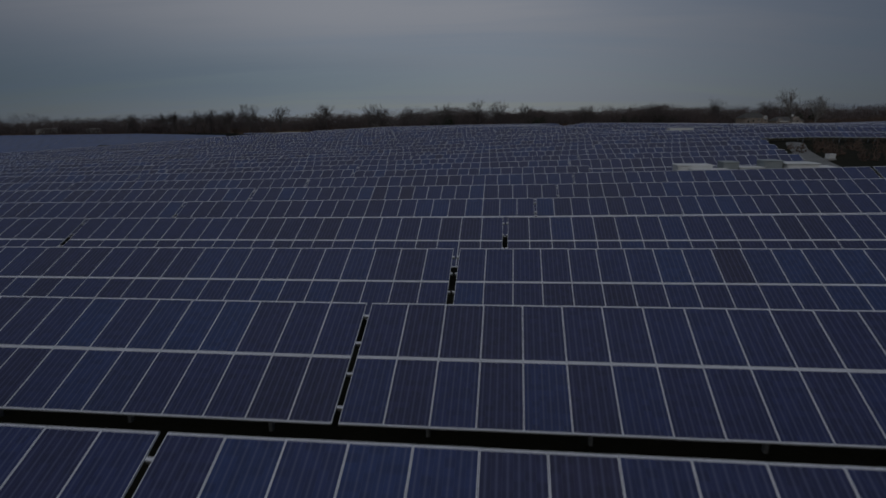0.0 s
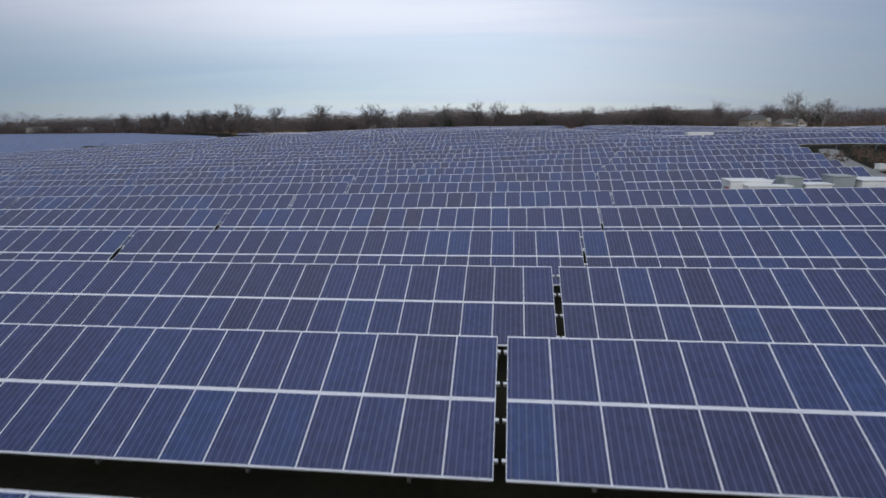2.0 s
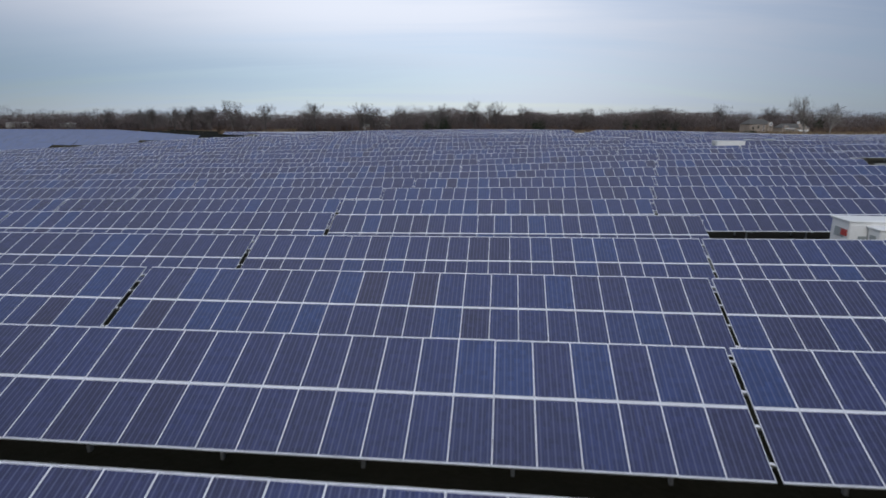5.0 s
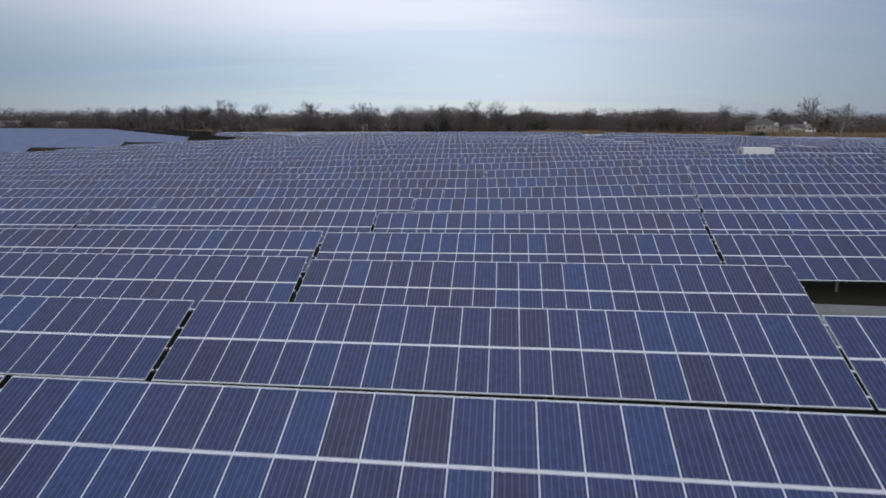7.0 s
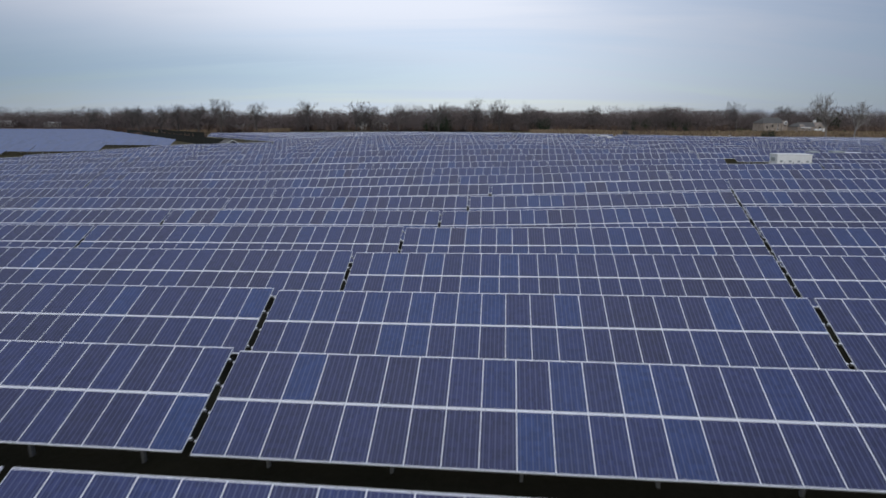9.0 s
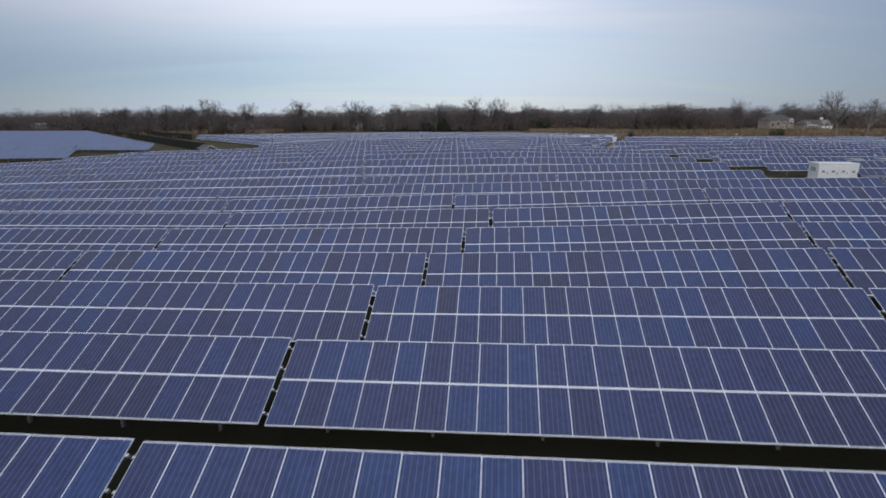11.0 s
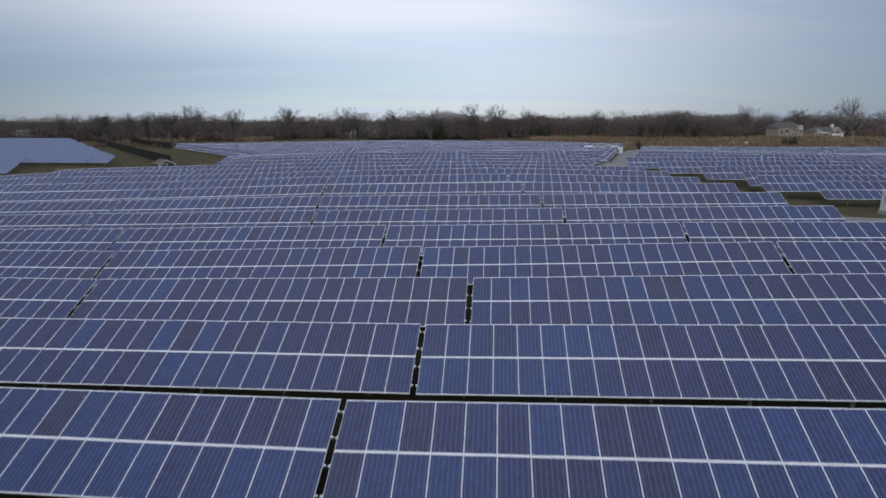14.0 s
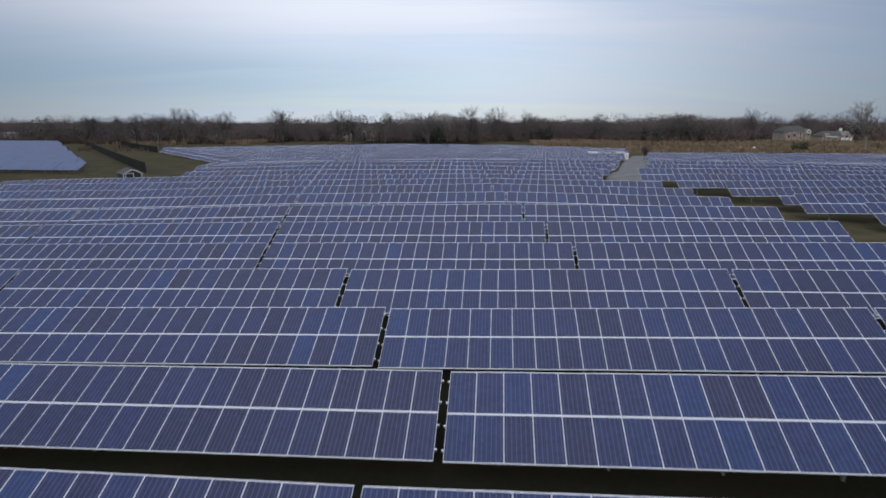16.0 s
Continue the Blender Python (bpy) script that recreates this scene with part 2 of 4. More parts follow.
M_BLACKWOOD = varied("dark_stained_boards", (0.018, 0.02, 0.024), (0.045, 0.047, 0.052), 1.5, 0.7)
M_SHINGLE = varied("grey_shingles", (0.075, 0.072, 0.068), (0.13, 0.124, 0.116), 1.2, 0.9, 0, 14, 0.3)
M_BRICK = varied("brick_wall", (0.19, 0.145, 0.12), (0.32, 0.255, 0.215), 0.5, 0.9, 0, 6, 0.2)
M_STONE = varied("pale_stone_wall", (0.24, 0.195, 0.16), (0.42, 0.355, 0.30), 0.6, 0.9, 0, 6, 0.2)
M_SIDING = varied("pale_siding", (0.28, 0.265, 0.24), (0.42, 0.40, 0.37), 0.5, 0.8, 0, 6, 0.1)


def glass_dark():
    m, nt, b = material("window_glass", 0.05)
    b.inputs["Base Color"].default_value = (0.015, 0.018, 0.022, 1)
    return m


M_PANE = glass_dark()


def ground_material():
    m, nt, b = material("winter_grass", 0.97)
    p = world_pos(nt)
    big, mid, fine = noise_node(nt, 0.02, 4, 0.55, p), noise_node(nt, 0.22, 5, 0.6, p), noise_node(nt, 5.0, 4, 0.7, p)
    # near-black tones: the shade between the tables is taken into the grass colour
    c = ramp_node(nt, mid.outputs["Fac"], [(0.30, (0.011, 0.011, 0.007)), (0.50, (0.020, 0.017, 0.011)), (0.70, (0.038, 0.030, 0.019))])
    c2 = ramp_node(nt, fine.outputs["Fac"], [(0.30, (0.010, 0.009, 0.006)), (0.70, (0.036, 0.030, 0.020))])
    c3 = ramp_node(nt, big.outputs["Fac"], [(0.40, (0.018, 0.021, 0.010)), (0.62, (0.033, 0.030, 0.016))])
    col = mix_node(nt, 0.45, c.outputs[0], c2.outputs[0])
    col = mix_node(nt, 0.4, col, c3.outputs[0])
    # mown, drier grass along the lanes
    sp = nt.nodes.new("ShaderNodeSeparateXYZ")
    nt.links.new(p, sp.inputs[0])
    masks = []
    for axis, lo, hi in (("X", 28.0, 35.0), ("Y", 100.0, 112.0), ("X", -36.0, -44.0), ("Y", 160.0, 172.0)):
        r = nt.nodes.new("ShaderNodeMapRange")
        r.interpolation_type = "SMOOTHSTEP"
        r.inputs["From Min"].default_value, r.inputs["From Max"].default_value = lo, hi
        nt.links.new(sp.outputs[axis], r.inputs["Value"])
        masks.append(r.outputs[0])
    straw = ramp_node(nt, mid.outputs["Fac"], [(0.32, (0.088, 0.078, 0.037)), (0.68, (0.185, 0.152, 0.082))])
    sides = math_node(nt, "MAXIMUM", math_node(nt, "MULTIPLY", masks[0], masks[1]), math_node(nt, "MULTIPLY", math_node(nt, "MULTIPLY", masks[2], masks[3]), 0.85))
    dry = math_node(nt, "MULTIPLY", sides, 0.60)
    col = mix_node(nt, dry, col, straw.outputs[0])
    nt.links.new(col, b.inputs["Base Color"])
    bump(nt, b, fine.outputs["Fac"], 0.7, 0.08)
    b.inputs["Specular IOR Level"].default_value = 0.1
    return m


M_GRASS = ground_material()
for m in (M_SCREEN, M_TWIG, M_SHRUB, M_REED, M_BARK):
    m.node_tree.nodes["Principled BSDF"].inputs["Specular IOR Level"].default_value = 0.15



# ---- terrain ----
# gentle hill as a polynomial in x / 100 and (y - 100) / 100, the height of the tables' middle line
HILL = {(0, 0): 2.602, (0, 1): 2.696, (0, 2): 0.853, (0, 3): -2.24, (0, 4): 0.123, (0, 5): 0.878, (0, 6): -0.436,
        (1, 0): 2.921, (1, 1): 0.285, (1, 2): -2.607, (1, 3): 0.237, (1, 4): 0.794, (1, 5): -0.411,
        (2, 0): -1.199, (2, 1): -4.417, (2, 2): -0.4, (2, 3): 1.529, (2, 4): -0.048,
        (3, 0): -1.355, (3, 1): 0.368, (3, 2): 0.687, (3, 3): 0.195,
        (4, 0): -0.63, (4, 1): 1.216, (4, 2): -0.079, (5, 0): 0.636, (5, 1): -0.037, (6, 0): 0.652}
TABLE_MID = 1.62      # middle line of a table above the ground


def soft_clip(v, a, b):
    """v within a to b, flattening out over the last tenth."""
    w = 0.1 * (b - a)
    return np.where(v < a + w, a + w * np.exp(np.minimum(v - a - w, 0) / w), np.where(v > b - w, b - w * np.exp(-np.maximum(v - b + w, 0) / w), v))


def smooth(a, b, v):
    s = np.clip((v - a) / (b - a), 0, 1)
    return s * s * (3 - 2 * s)


# local swells and hollows: x, y, reach in x, reach in y, height
SWELLS = ((2, 131, 18, 9, 0.42), (-21, 97, 10, 10, -0.34), (-56, 150, 14, 10, 0.45), (46, 132, 12, 17, -0.68), (22, 162, 16, 12, -0.55),
          (-104, 234, 16, 22, -1.25), (-74, 250, 9, 16, 0.6), (-100, 140, 30, 16, 0.7), (114, 232, 22, 26, -1.15),
          (38, 113, 9, 8, 0.52), (43, 150, 6, 10, -0.4), (57, 98, 9, 5, 0.6))


def table_height(x, y):
    x, y = np.asarray(x, float), np.asarray(y, float)
    u, v = soft_clip(x, -165, 125) / 100, (soft_clip(y, -28, 285) - 100) / 100
    z = sum(k * u ** i * v ** j for (i, j), k in HILL.items())
    for sx, sy, rx, ry, h in SWELLS:
        z = z + h * np.exp(-((x - sx) / rx) ** 2 / 2 - ((y - sy) / ry) ** 2 / 2)
    back = smooth(167, 204, y)                     # behind the crest the ground falls away
    z = z * (1 - back) + (1.5 - 0.0215 * (np.clip(y, 150, 375) - 205)) * back
    edge = -72 - 0.656 * (y - 207)                 # rim of the lower ground
    low = smooth(26, -4, x - edge) * smooth(165, 203, y) * (1 - smooth(480, 560, y))
    level = 1.0 - 0.0175 * (np.clip(y, 150, 470) - 207)
    far = FAR_LEVEL + (level - FAR_LEVEL) * smooth(-60, -150, x)
    away = np.maximum.reduce([smooth(370, 425, y), smooth(150, 260, np.abs(x)), smooth(-30, -120, y)])
    z = z * (1 - away) + far * away
    z = z * (1 - low) + level * low
    return z - 16 * np.maximum(smooth(560, 800, y), smooth(420, 800, np.abs(x)))


FAR_LEVEL = -1.3


def ground_height(x, y):
    return table_height(x, y) - TABLE_MID


def mesh_object(name, verts, faces, mats, parent=None, mat_index=None, smooth_faces=False):
    me = bpy.data.meshes.new(name)
    me.from_pydata([tuple(v) for v in verts], [], [tuple(f) for f in faces])
    for m in mats:
        me.materials.append(m)
    if mat_index is not None:
        me.polygons.foreach_set("material_index", np.asarray(mat_index, dtype=np.int32))
    if smooth_faces:
        me.polygons.foreach_set("use_smooth", np.ones(len(me.polygons), dtype=bool))
    me.update()
    ob = new(name, me)
    ob.parent = parent
    return ob


def part(name, bm, mat, parent, label=""):
    me = bpy.data.meshes.new(name)
    bm.to_mesh(me)
    bm.free()
    me.materials.append(mat)
    ob = new(name, me)
    ob.parent = parent
    return tagged(ob, label)


def box_bm(bm, size, at=(0, 0, 0), bevel=0.0, m=None):
    """A box of that size whose middle is at that place, with its edges rounded."""
    out = bmesh.ops.create_cube(bm, size=1.0)
    vs = out["verts"]
    for v in vs:
        v.co = Vector((v.co.x * size[0], v.co.y * size[1], v.co.z * size[2]))
    if bevel:
        es = list({e for v in vs for e in v.link_edges})
        r = bmesh.ops.bevel(bm, geom=es, offset=bevel, segments=1, affect="EDGES")
        vs = list({v for f in r["faces"] for v in f.verts} | {v for v in vs if v.is_valid})
    mm = Matrix.Translation(at) @ (m or Matrix())
    bmesh.ops.transform(bm, matrix=mm, verts=vs)
    return vs


def box_part(name, size, at, mat, parent, bevel=0.0, label="", m=None):
    bm = bmesh.new()
    box_bm(bm, size, at, bevel, m)
    return part(name, bm, mat, parent, label)


def thing(name, x, y, z, yaw, label, category, group="", kind=""):
    ob = new(name)
    ob.empty_display_size = 0.5
    ob.matrix_world = pose(x, y, z, 0, 0, yaw)
    return tagged(ob, label, category, group, kind)


def grid_sheet(name, xs, ys, height, mat):
    X, Y = np.meshgrid(xs, ys)
    Z = height(X, Y)
    nx, ny = len(xs), len(ys)
    verts = np.stack([X.ravel(), Y.ravel(), Z.ravel()], 1)
    idx = np.arange(nx * ny).reshape(ny, nx)
    faces = np.stack([idx[:-1, :-1].ravel(), idx[:-1, 1:].ravel(), idx[1:, 1:].ravel(), idx[1:, :-1].ravel()], 1)
    return mesh_object(name, verts, faces, [mat], smooth_faces=True)


def spread(a, b, step, far, growth=1.25):
    """Even steps from a to b, then ever longer ones out to far on both sides."""
    mid = list(np.arange(a, b + 0.1, step))
    out, s = [], step
    v = b
    while v < far:
        s *= growth
        v += s
        out.append(v)
    low, s, v = [], step, a
    while v > -far:
        s *= growth
        v -= s
        low.append(v)
    return np.array(low[::-1] + mid + out)


def uneven(x, y):
    return ground_height(x, y) + 0.05 * np.sin(x * 0.9 + 1.3 * np.sin(y * 0.4)) * np.cos(y * 0.8)


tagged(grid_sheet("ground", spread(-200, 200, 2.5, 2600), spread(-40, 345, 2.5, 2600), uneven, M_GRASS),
       "rolling winter grass, brown and dull green, darkened with the shade under the solar tables", "ground", kind="structure")

# gravel lane between the blocks of tables
def ribbon(name, pts, width, lift, mat, label, category):
    pts = [Vector((x, y, 0)) for x, y in pts]
    verts, faces, k = [], [], 0
    for i in range(len(pts) - 1):
        n = max(2, int((pts[i + 1] - pts[i]).length / 3))
        for j in range(n + (i == len(pts) - 2)):
            p = pts[i].lerp(pts[i + 1], j / n)
            d = (pts[i + 1] - pts[i]).normalized()
            side = Vector((d.y, -d.x, 0))
            for s in (-0.5, -0.17, 0.17, 0.5):
                q = p + side * width * s * (1 + 0.06 * math.sin(j * 1.7 + i))
                z = float(uneven(q.x, q.y)) + (lift if abs(s) < 0.3 else 0.03)
                verts.append((q.x, q.y, z))
            k += 1
    for i in range(k - 1):
        for s in range(3):
            faces.append((4 * i + s, 4 * i + s + 1, 4 * i + s + 5, 4 * i + s + 4))
    return tagged(mesh_object(name, verts, faces, [mat], smooth_faces=True), label, category, kind="structure")


ribbon("gravel_lane", [(39.3, 55), (42.6, 62), (46.1, 70), (49.8, 78), (53.8, 86), (58, 94)], 2.6, 0.14, M_GRAVEL, "pale grey gravel lane beside the table ends", "road")
ribbon("gravel_lane", [(27.5, 150), (31, 157), (36, 168), (46, 195), (59, 231), (68, 254), (80, 282)], 6.6, 0.14, M_GRAVEL, "pale grey gravel lane between two blocks of solar tables", "road")
ribbon("gravel_pad", [(35.0, 112.6), (42, 112.0), (50.5, 111.0)], 5.0, 0.10, M_GRAVEL, "gravel pad before the white enclosure", "ground")
ribbon("gravel_pad", [(12, 50.9), (24, 49.4), (38, 47.6)], 5.2, 0.12, M_GRAVEL, "gravel pad under the electrical cabinets", "ground")


# ---- solar tables ----
PITCH, PANEL_W, PANEL_L, MID_GAP, TILT = 0.9955, 0.988, 1.866, 0.010, radians(25.4)
FRAME, FRAME_END, DEPTH = 0.0155, 0.041, 0.04
ROW_YAW = math.atan(-0.1255)
ROW_STEP, ROW_FIRST, ROW_LEAN = 6.558, 5.80, -0.1255


def panel_arrays():
    """One module, its middle at the origin: rim, glass set 4 mm below it, sides and back."""
    w, l = PANEL_W / 2, PANEL_L / 2
    o = [(-w, -l), (w, -l), (w, l), (-w, l)]
    i = [(-w + FRAME, -l + FRAME_END), (w - FRAME, -l + FRAME_END), (w - FRAME, l - FRAME_END), (-w + FRAME, l - FRAME_END)]
    v = [(x, y, 0) for x, y in o] + [(x, y, 0) for x, y in i] + [(x, y, -0.004) for x, y in i] + [(x, y, -DEPTH) for x, y in o]
    f, m = [], []
    for k in range(4):
        n = (k + 1) % 4
        f += [(k, n, 4 + n, 4 + k), (4 + k, 4 + n, 8 + n, 8 + k), (12 + k, 12 + n, n, k)]
        m += [1, 1, 1]
    f += [(8, 9, 10, 11), (15, 14, 13, 12)]
    m += [0, 2]
    return np.array(v, float), f, m


PV, PF, PM = panel_arrays()
GLASS_UV = {8: (0, 0), 9: (1, 0), 10: (1, 1), 11: (0, 1)}


def set_uv(me):
    layer = me.uv_layers.new(name="UVMap")
    loops = np.empty(len(me.loops), dtype=np.int32)
    me.loops.foreach_get("vertex_index", loops)
    loops %= len(PV)
    uv = np.zeros((len(loops), 2), dtype=np.float32)
    for k, c in GLASS_UV.items():
        uv[loops == k] = c
    layer.data.foreach_set("uv", uv.ravel())


def panel_mesh(name, places, cells):
    n = len(PV)
    verts = np.concatenate([PV + np.array(p) for p in places])
    faces = [tuple(i + k * n for i in f) for k in range(len(places)) for f in PF]
    me = bpy.data.meshes.new(name)
    me.from_pydata([tuple(v) for v in verts], [], faces)
    for m in (cells, M_ALU, M_BACK):
        me.materials.append(m)
    me.polygons.foreach_set("material_index", np.array(PM * len(places), dtype=np.int32))
    set_uv(me)
    me.update()
    return me


def bar_mesh(name, size, mat, at=(0, 0, 0)):
    bm = bmesh.new()
    box_bm(bm, size, at, 0.008)
    me = bpy.data.meshes.new(name)
    bm.to_mesh(me)
    bm.free()
    me.materials.append(mat)
    return me


ROW_V = ((PANEL_L + MID_GAP) / 2, -(PANEL_L + MID_GAP) / 2)
PURLIN_V = (1.42, 0.48, -0.48, -1.42)
ME_PANEL = panel_mesh("panel", [(0, 0, 0)], M_CELL)
ME_RAFTER = bar_mesh("rafter", (0.07, 3.5, 0.11), M_STEEL)
ME_POST_FRONT = bar_mesh("front_post", (0.09, 0.13, 2.0), M_STEEL, (0, 0, -1.0))
ME_POST_REAR = bar_mesh("rear_post", (0.09, 0.13, 3.0), M_STEEL, (0, 0, -1.5))
ME_CLIP = bar_mesh("clamp", (0.085, 0.06, 0.03), M_ALU)
CACHE = {}


def joined_panels(count):
    if ("p", count) not in CACHE:
        CACHE["p", count] = panel_mesh("panels", [((i + 0.5) * PITCH, v, 0) for v in ROW_V for i in range(count)], M_CELL_FAR)
    return CACHE["p", count]


def purlin(count):
    if ("b", count) not in CACHE:
        CACHE["b", count] = bar_mesh("purlin", (count * PITCH + 0.16, 0.06, 0.09), M_STEEL, (count * PITCH / 2, 0, 0))
    return CACHE["b", count]


def joined_support(count):
    """Purlins, rafters and posts of a farther table as one frame, in the plane of the table."""
    if ("s", count) not in CACHE:
        bm = bmesh.new()
        for v in PURLIN_V:
            box_bm(bm, (count * PITCH + 0.1, 0.06, 0.09), (count * PITCH / 2, v, -DEPTH - 0.05))
        k = max(2, round(count / 5.5))
        for i in range(k):
            u = count * PITCH * (i + 0.5) / k
            box_bm(bm, (0.07, 3.5, 0.11), (u, 0, -DEPTH - 0.16))
            for v, ln in ((-0.95, 2.0), (1.05, 3.0)):
                down = Matrix.Rotation(-TILT, 4, "X")
                box_bm(bm, (0.09, 0.13, ln), Vector((u, v, -DEPTH - 0.2)) + down @ Vector((0, 0, -ln / 2)), 0, down)
        me = bpy.data.meshes.new("support_frame")
        bm.to_mesh(me)
        bm.free()
        me.materials.append(M_STEEL)
        CACHE["s", count] = me
    return CACHE["s", count]


def row_y(n, x):
    return ROW_FIRST + ROW_STEP * n + ROW_LEAN * x


# left end of the main table in each row, and how the row departs from the even grid and the smooth hill: along y, in height, in slope
ROW_X = {2: (-21.63, 0.00, -0.05, 0.0004), 3: (-19.12, -0.04, 0.05, -0.0030), 4: (-16.65, -0.08, 0.03, -0.0016),
         5: (-14.14, -0.14, 0.08, -0.0039), 6: (-11.62, -0.16, 0.12, -0.0005), 7: (-8.72, -0.18, 0.05, -0.0004),
         8: (-9.22, -0.20, 0.00, 0.0019), 9: (-6.72, 0.17, -0.08, 0.0019), 10: (-4.22, 0.12, -0.06, 0.0044),
         11: (-1.73, 0.17, -0.10, 0.0162), 12: (0.81, 0.24, -0.08, 0.0160), 13: (3.35, 0.36, -0.01, 0.0191),
         14: (0.57, 0.34, -0.00, 0.0180), 15: (-2.35, 0.21, -0.05, 0.0072), 16: (-9.39, 0.40, -0.17, 0.0003),
         17: (-10.15, -0.01, -0.03, -0.0016)}


def row_place(n):
    if n in ROW_X:
        x0, *rest = ROW_X[n]
        return (x0 + 0.04, *rest)
    if n < 2:
        return (-21.68 - 2.35 * (2 - n) - (0.15 if n < 1 else 0.0), -0.04, -0.03, 0.0)
    return (-10.15 - 0.75 * (n - 17), 0.05, 0.05, 0.0)


# the tables left of the main ones stand a little nearer and higher: along x, along y, in height, and the rise to their far end
LEFT_SHIFT = {7: (0.08, -0.14, 0.17, 0.0), 8: (0.04, -0.10, 0.12, 0.0), 9: (0.08, -0.15, 0.14, 0.05), 10: (0.05, -0.10, 0.10, 0.10), 11: (0.03, -0.05, 0.05, 0.26),
              12: (0.0, -0.04, 0.04, 0.26), 13: (-0.06, 0.0, 0.04, 0.14), 14: (0.0, 0.0, 0.08, 0.06), 15: (0.0, 0.0, 0.06, 0.05)}


def row_height(n, x):
    x0, dy, dz, ds = row_place(n)
    return float(table_height(x, row_y(n, x) + dy)) + dz + ds * max(-14.0, min(14.0, x - x0 - 11))


TABLE_LABEL = "tilted solar table, two rows of blue cells in silver frames"


def table_plane(n, x0, count, shift_a=None, shift_b=None):
    span = count * PITCH
    x1 = x0 + span * math.cos(ROW_YAW)
    dy = row_place(n)[1]
    a = Vector((x0, row_y(n, x0) + dy, row_height(n, x0)))
    b = Vector((x1, row_y(n, x1) + dy, row_height(n, x1)))
    if shift_a is not None:
        a, b = a + shift_a, b + shift_b
    d = (b - a).normalized()
    flat = Vector((-d.y, d.x, 0)).normalized()
    up = d.cross(flat)
    s = flat * math.cos(TILT) + up * math.sin(TILT)
    nrm = d.cross(s)
    return a, b, d, Matrix(((d.x, s.x, nrm.x, a.x), (d.y, s.y, nrm.y, a.y), (d.z, s.z, nrm.z, a.z), (0, 0, 0, 1)))


def solar_table(n, x0, count, near, group):
    """A table of count x 2 modules on row n; x0 is its left end."""
    a, b, d, plane = table_plane(n, x0, count)
    if n in LEFT_SHIFT and b.x < row_place(n)[0]:
        dx, dy, dz, rise = LEFT_SHIFT[n]
        first = b.x > row_place(n)[0] - 3
        a, b, d, plane = table_plane(n, x0, count, Vector((dx, dy, dz + rise)), Vector((dx, dy, dz if first else dz + rise)))
    elif n in (4, 5, 6) and a.x > row_place(n)[0] + 15:
        off = Vector((-0.12, 0.0, 0.0))
        a, b, plane = a + off, b + off, Matrix.Translation(off) @ plane
    span = count * PITCH
    base = thing("solar_table", (a.x + b.x) / 2, (a.y + b.y) / 2, float(ground_height((a.x + b.x) / 2, (a.y + b.y) / 2)), math.degrees(math.atan2(d.y, d.x)),
                 TABLE_LABEL, "solar panels", group)
    inv = base.matrix_world.inverted()

    def put(name, me, m):
        ob = new(name, me)
        ob.parent = base
        ob.matrix_basis = inv @ m
        return ob

    if near:
        for v in ROW_V:
            for i in range(count):
                jig = plane @ Matrix.Translation(((i + 0.5) * PITCH, v, random.uniform(-0.004, 0.004))) @ pose(0, 0, 0, random.gauss(0, 0.12), random.gauss(0, 0.12), 0)
                put("panel", ME_PANEL, jig)
    else:
        tagged(put("module_sheet", joined_panels(count), plane), kind="stuff")
        put("support_frame", joined_support(count), plane)
        return base
    for v in PURLIN_V:
        put("purlin", purlin(count), plane @ Matrix.Translation((0, v, -DEPTH - 0.05)))
    frames = max(2, round(count / 3.6))
    for k in range(frames):
        u = span * (k + 0.5) / frames
        put("rafter", ME_RAFTER, plane @ Matrix.Translation((u, 0, -DEPTH - 0.16)))
        for name, me, v in (("front_post", ME_POST_FRONT, -0.95), ("rear_post", ME_POST_REAR, 1.05)):
            p = plane @ Vector((u, v, -DEPTH - 0.2))
            put(name, me, pose(p.x, p.y, p.z, 0, 0, math.degrees(math.atan2(d.y, d.x))))
    # end clamps: a tab at each purlin on both ends
    for v in PURLIN_V:
        for u in (-0.042, span + 0.036):
            put("clamp", ME_CLIP, plane @ Matrix.Translation((u, v, -0.03)) @ pose(0, 0, 0, 0, 0, random.uniform(-14, 14)))
    return base


GAP = 0.235


def step_x(n):
    """From one table's end to the next one's, with the gap between them."""
    return (22 * PITCH + (GAP if n >= 2 else 0.14)) * math.cos(ROW_YAW)


def fill_row(n, left, right, group, near_from=None, near_to=None):
    """Tables of 22 modules side by side on row n, from left to right, in step with the row's own joints."""
    x0 = row_place(n)[0]
    step = step_x(n)
    k = math.floor((left - x0) / step)
    while x0 + k * step < right - 1.5:
        a = x0 + k * step
        b = a + 22 * PITCH * math.cos(ROW_YAW)
        lo, hi = max(a, left), min(b, right)
        i0, i1 = round((lo - a) / PITCH / math.cos(ROW_YAW)), round((hi - a) / PITCH / math.cos(ROW_YAW))
        if i1 - i0 >= 2:
            mid = (lo + hi) / 2
            near = near_from is not None and near_from < mid < near_to
            solar_table(n, a + i0 * PITCH * math.cos(ROW_YAW), i1 - i0, near, group)
        k += 1


def fill_across(n, left, right, group):
    """Tables of 22 modules from the row's own start beside the lane."""
    x = left
    while x < right:
        solar_table(n, x, 22, False, group)
        x += step_x(n)


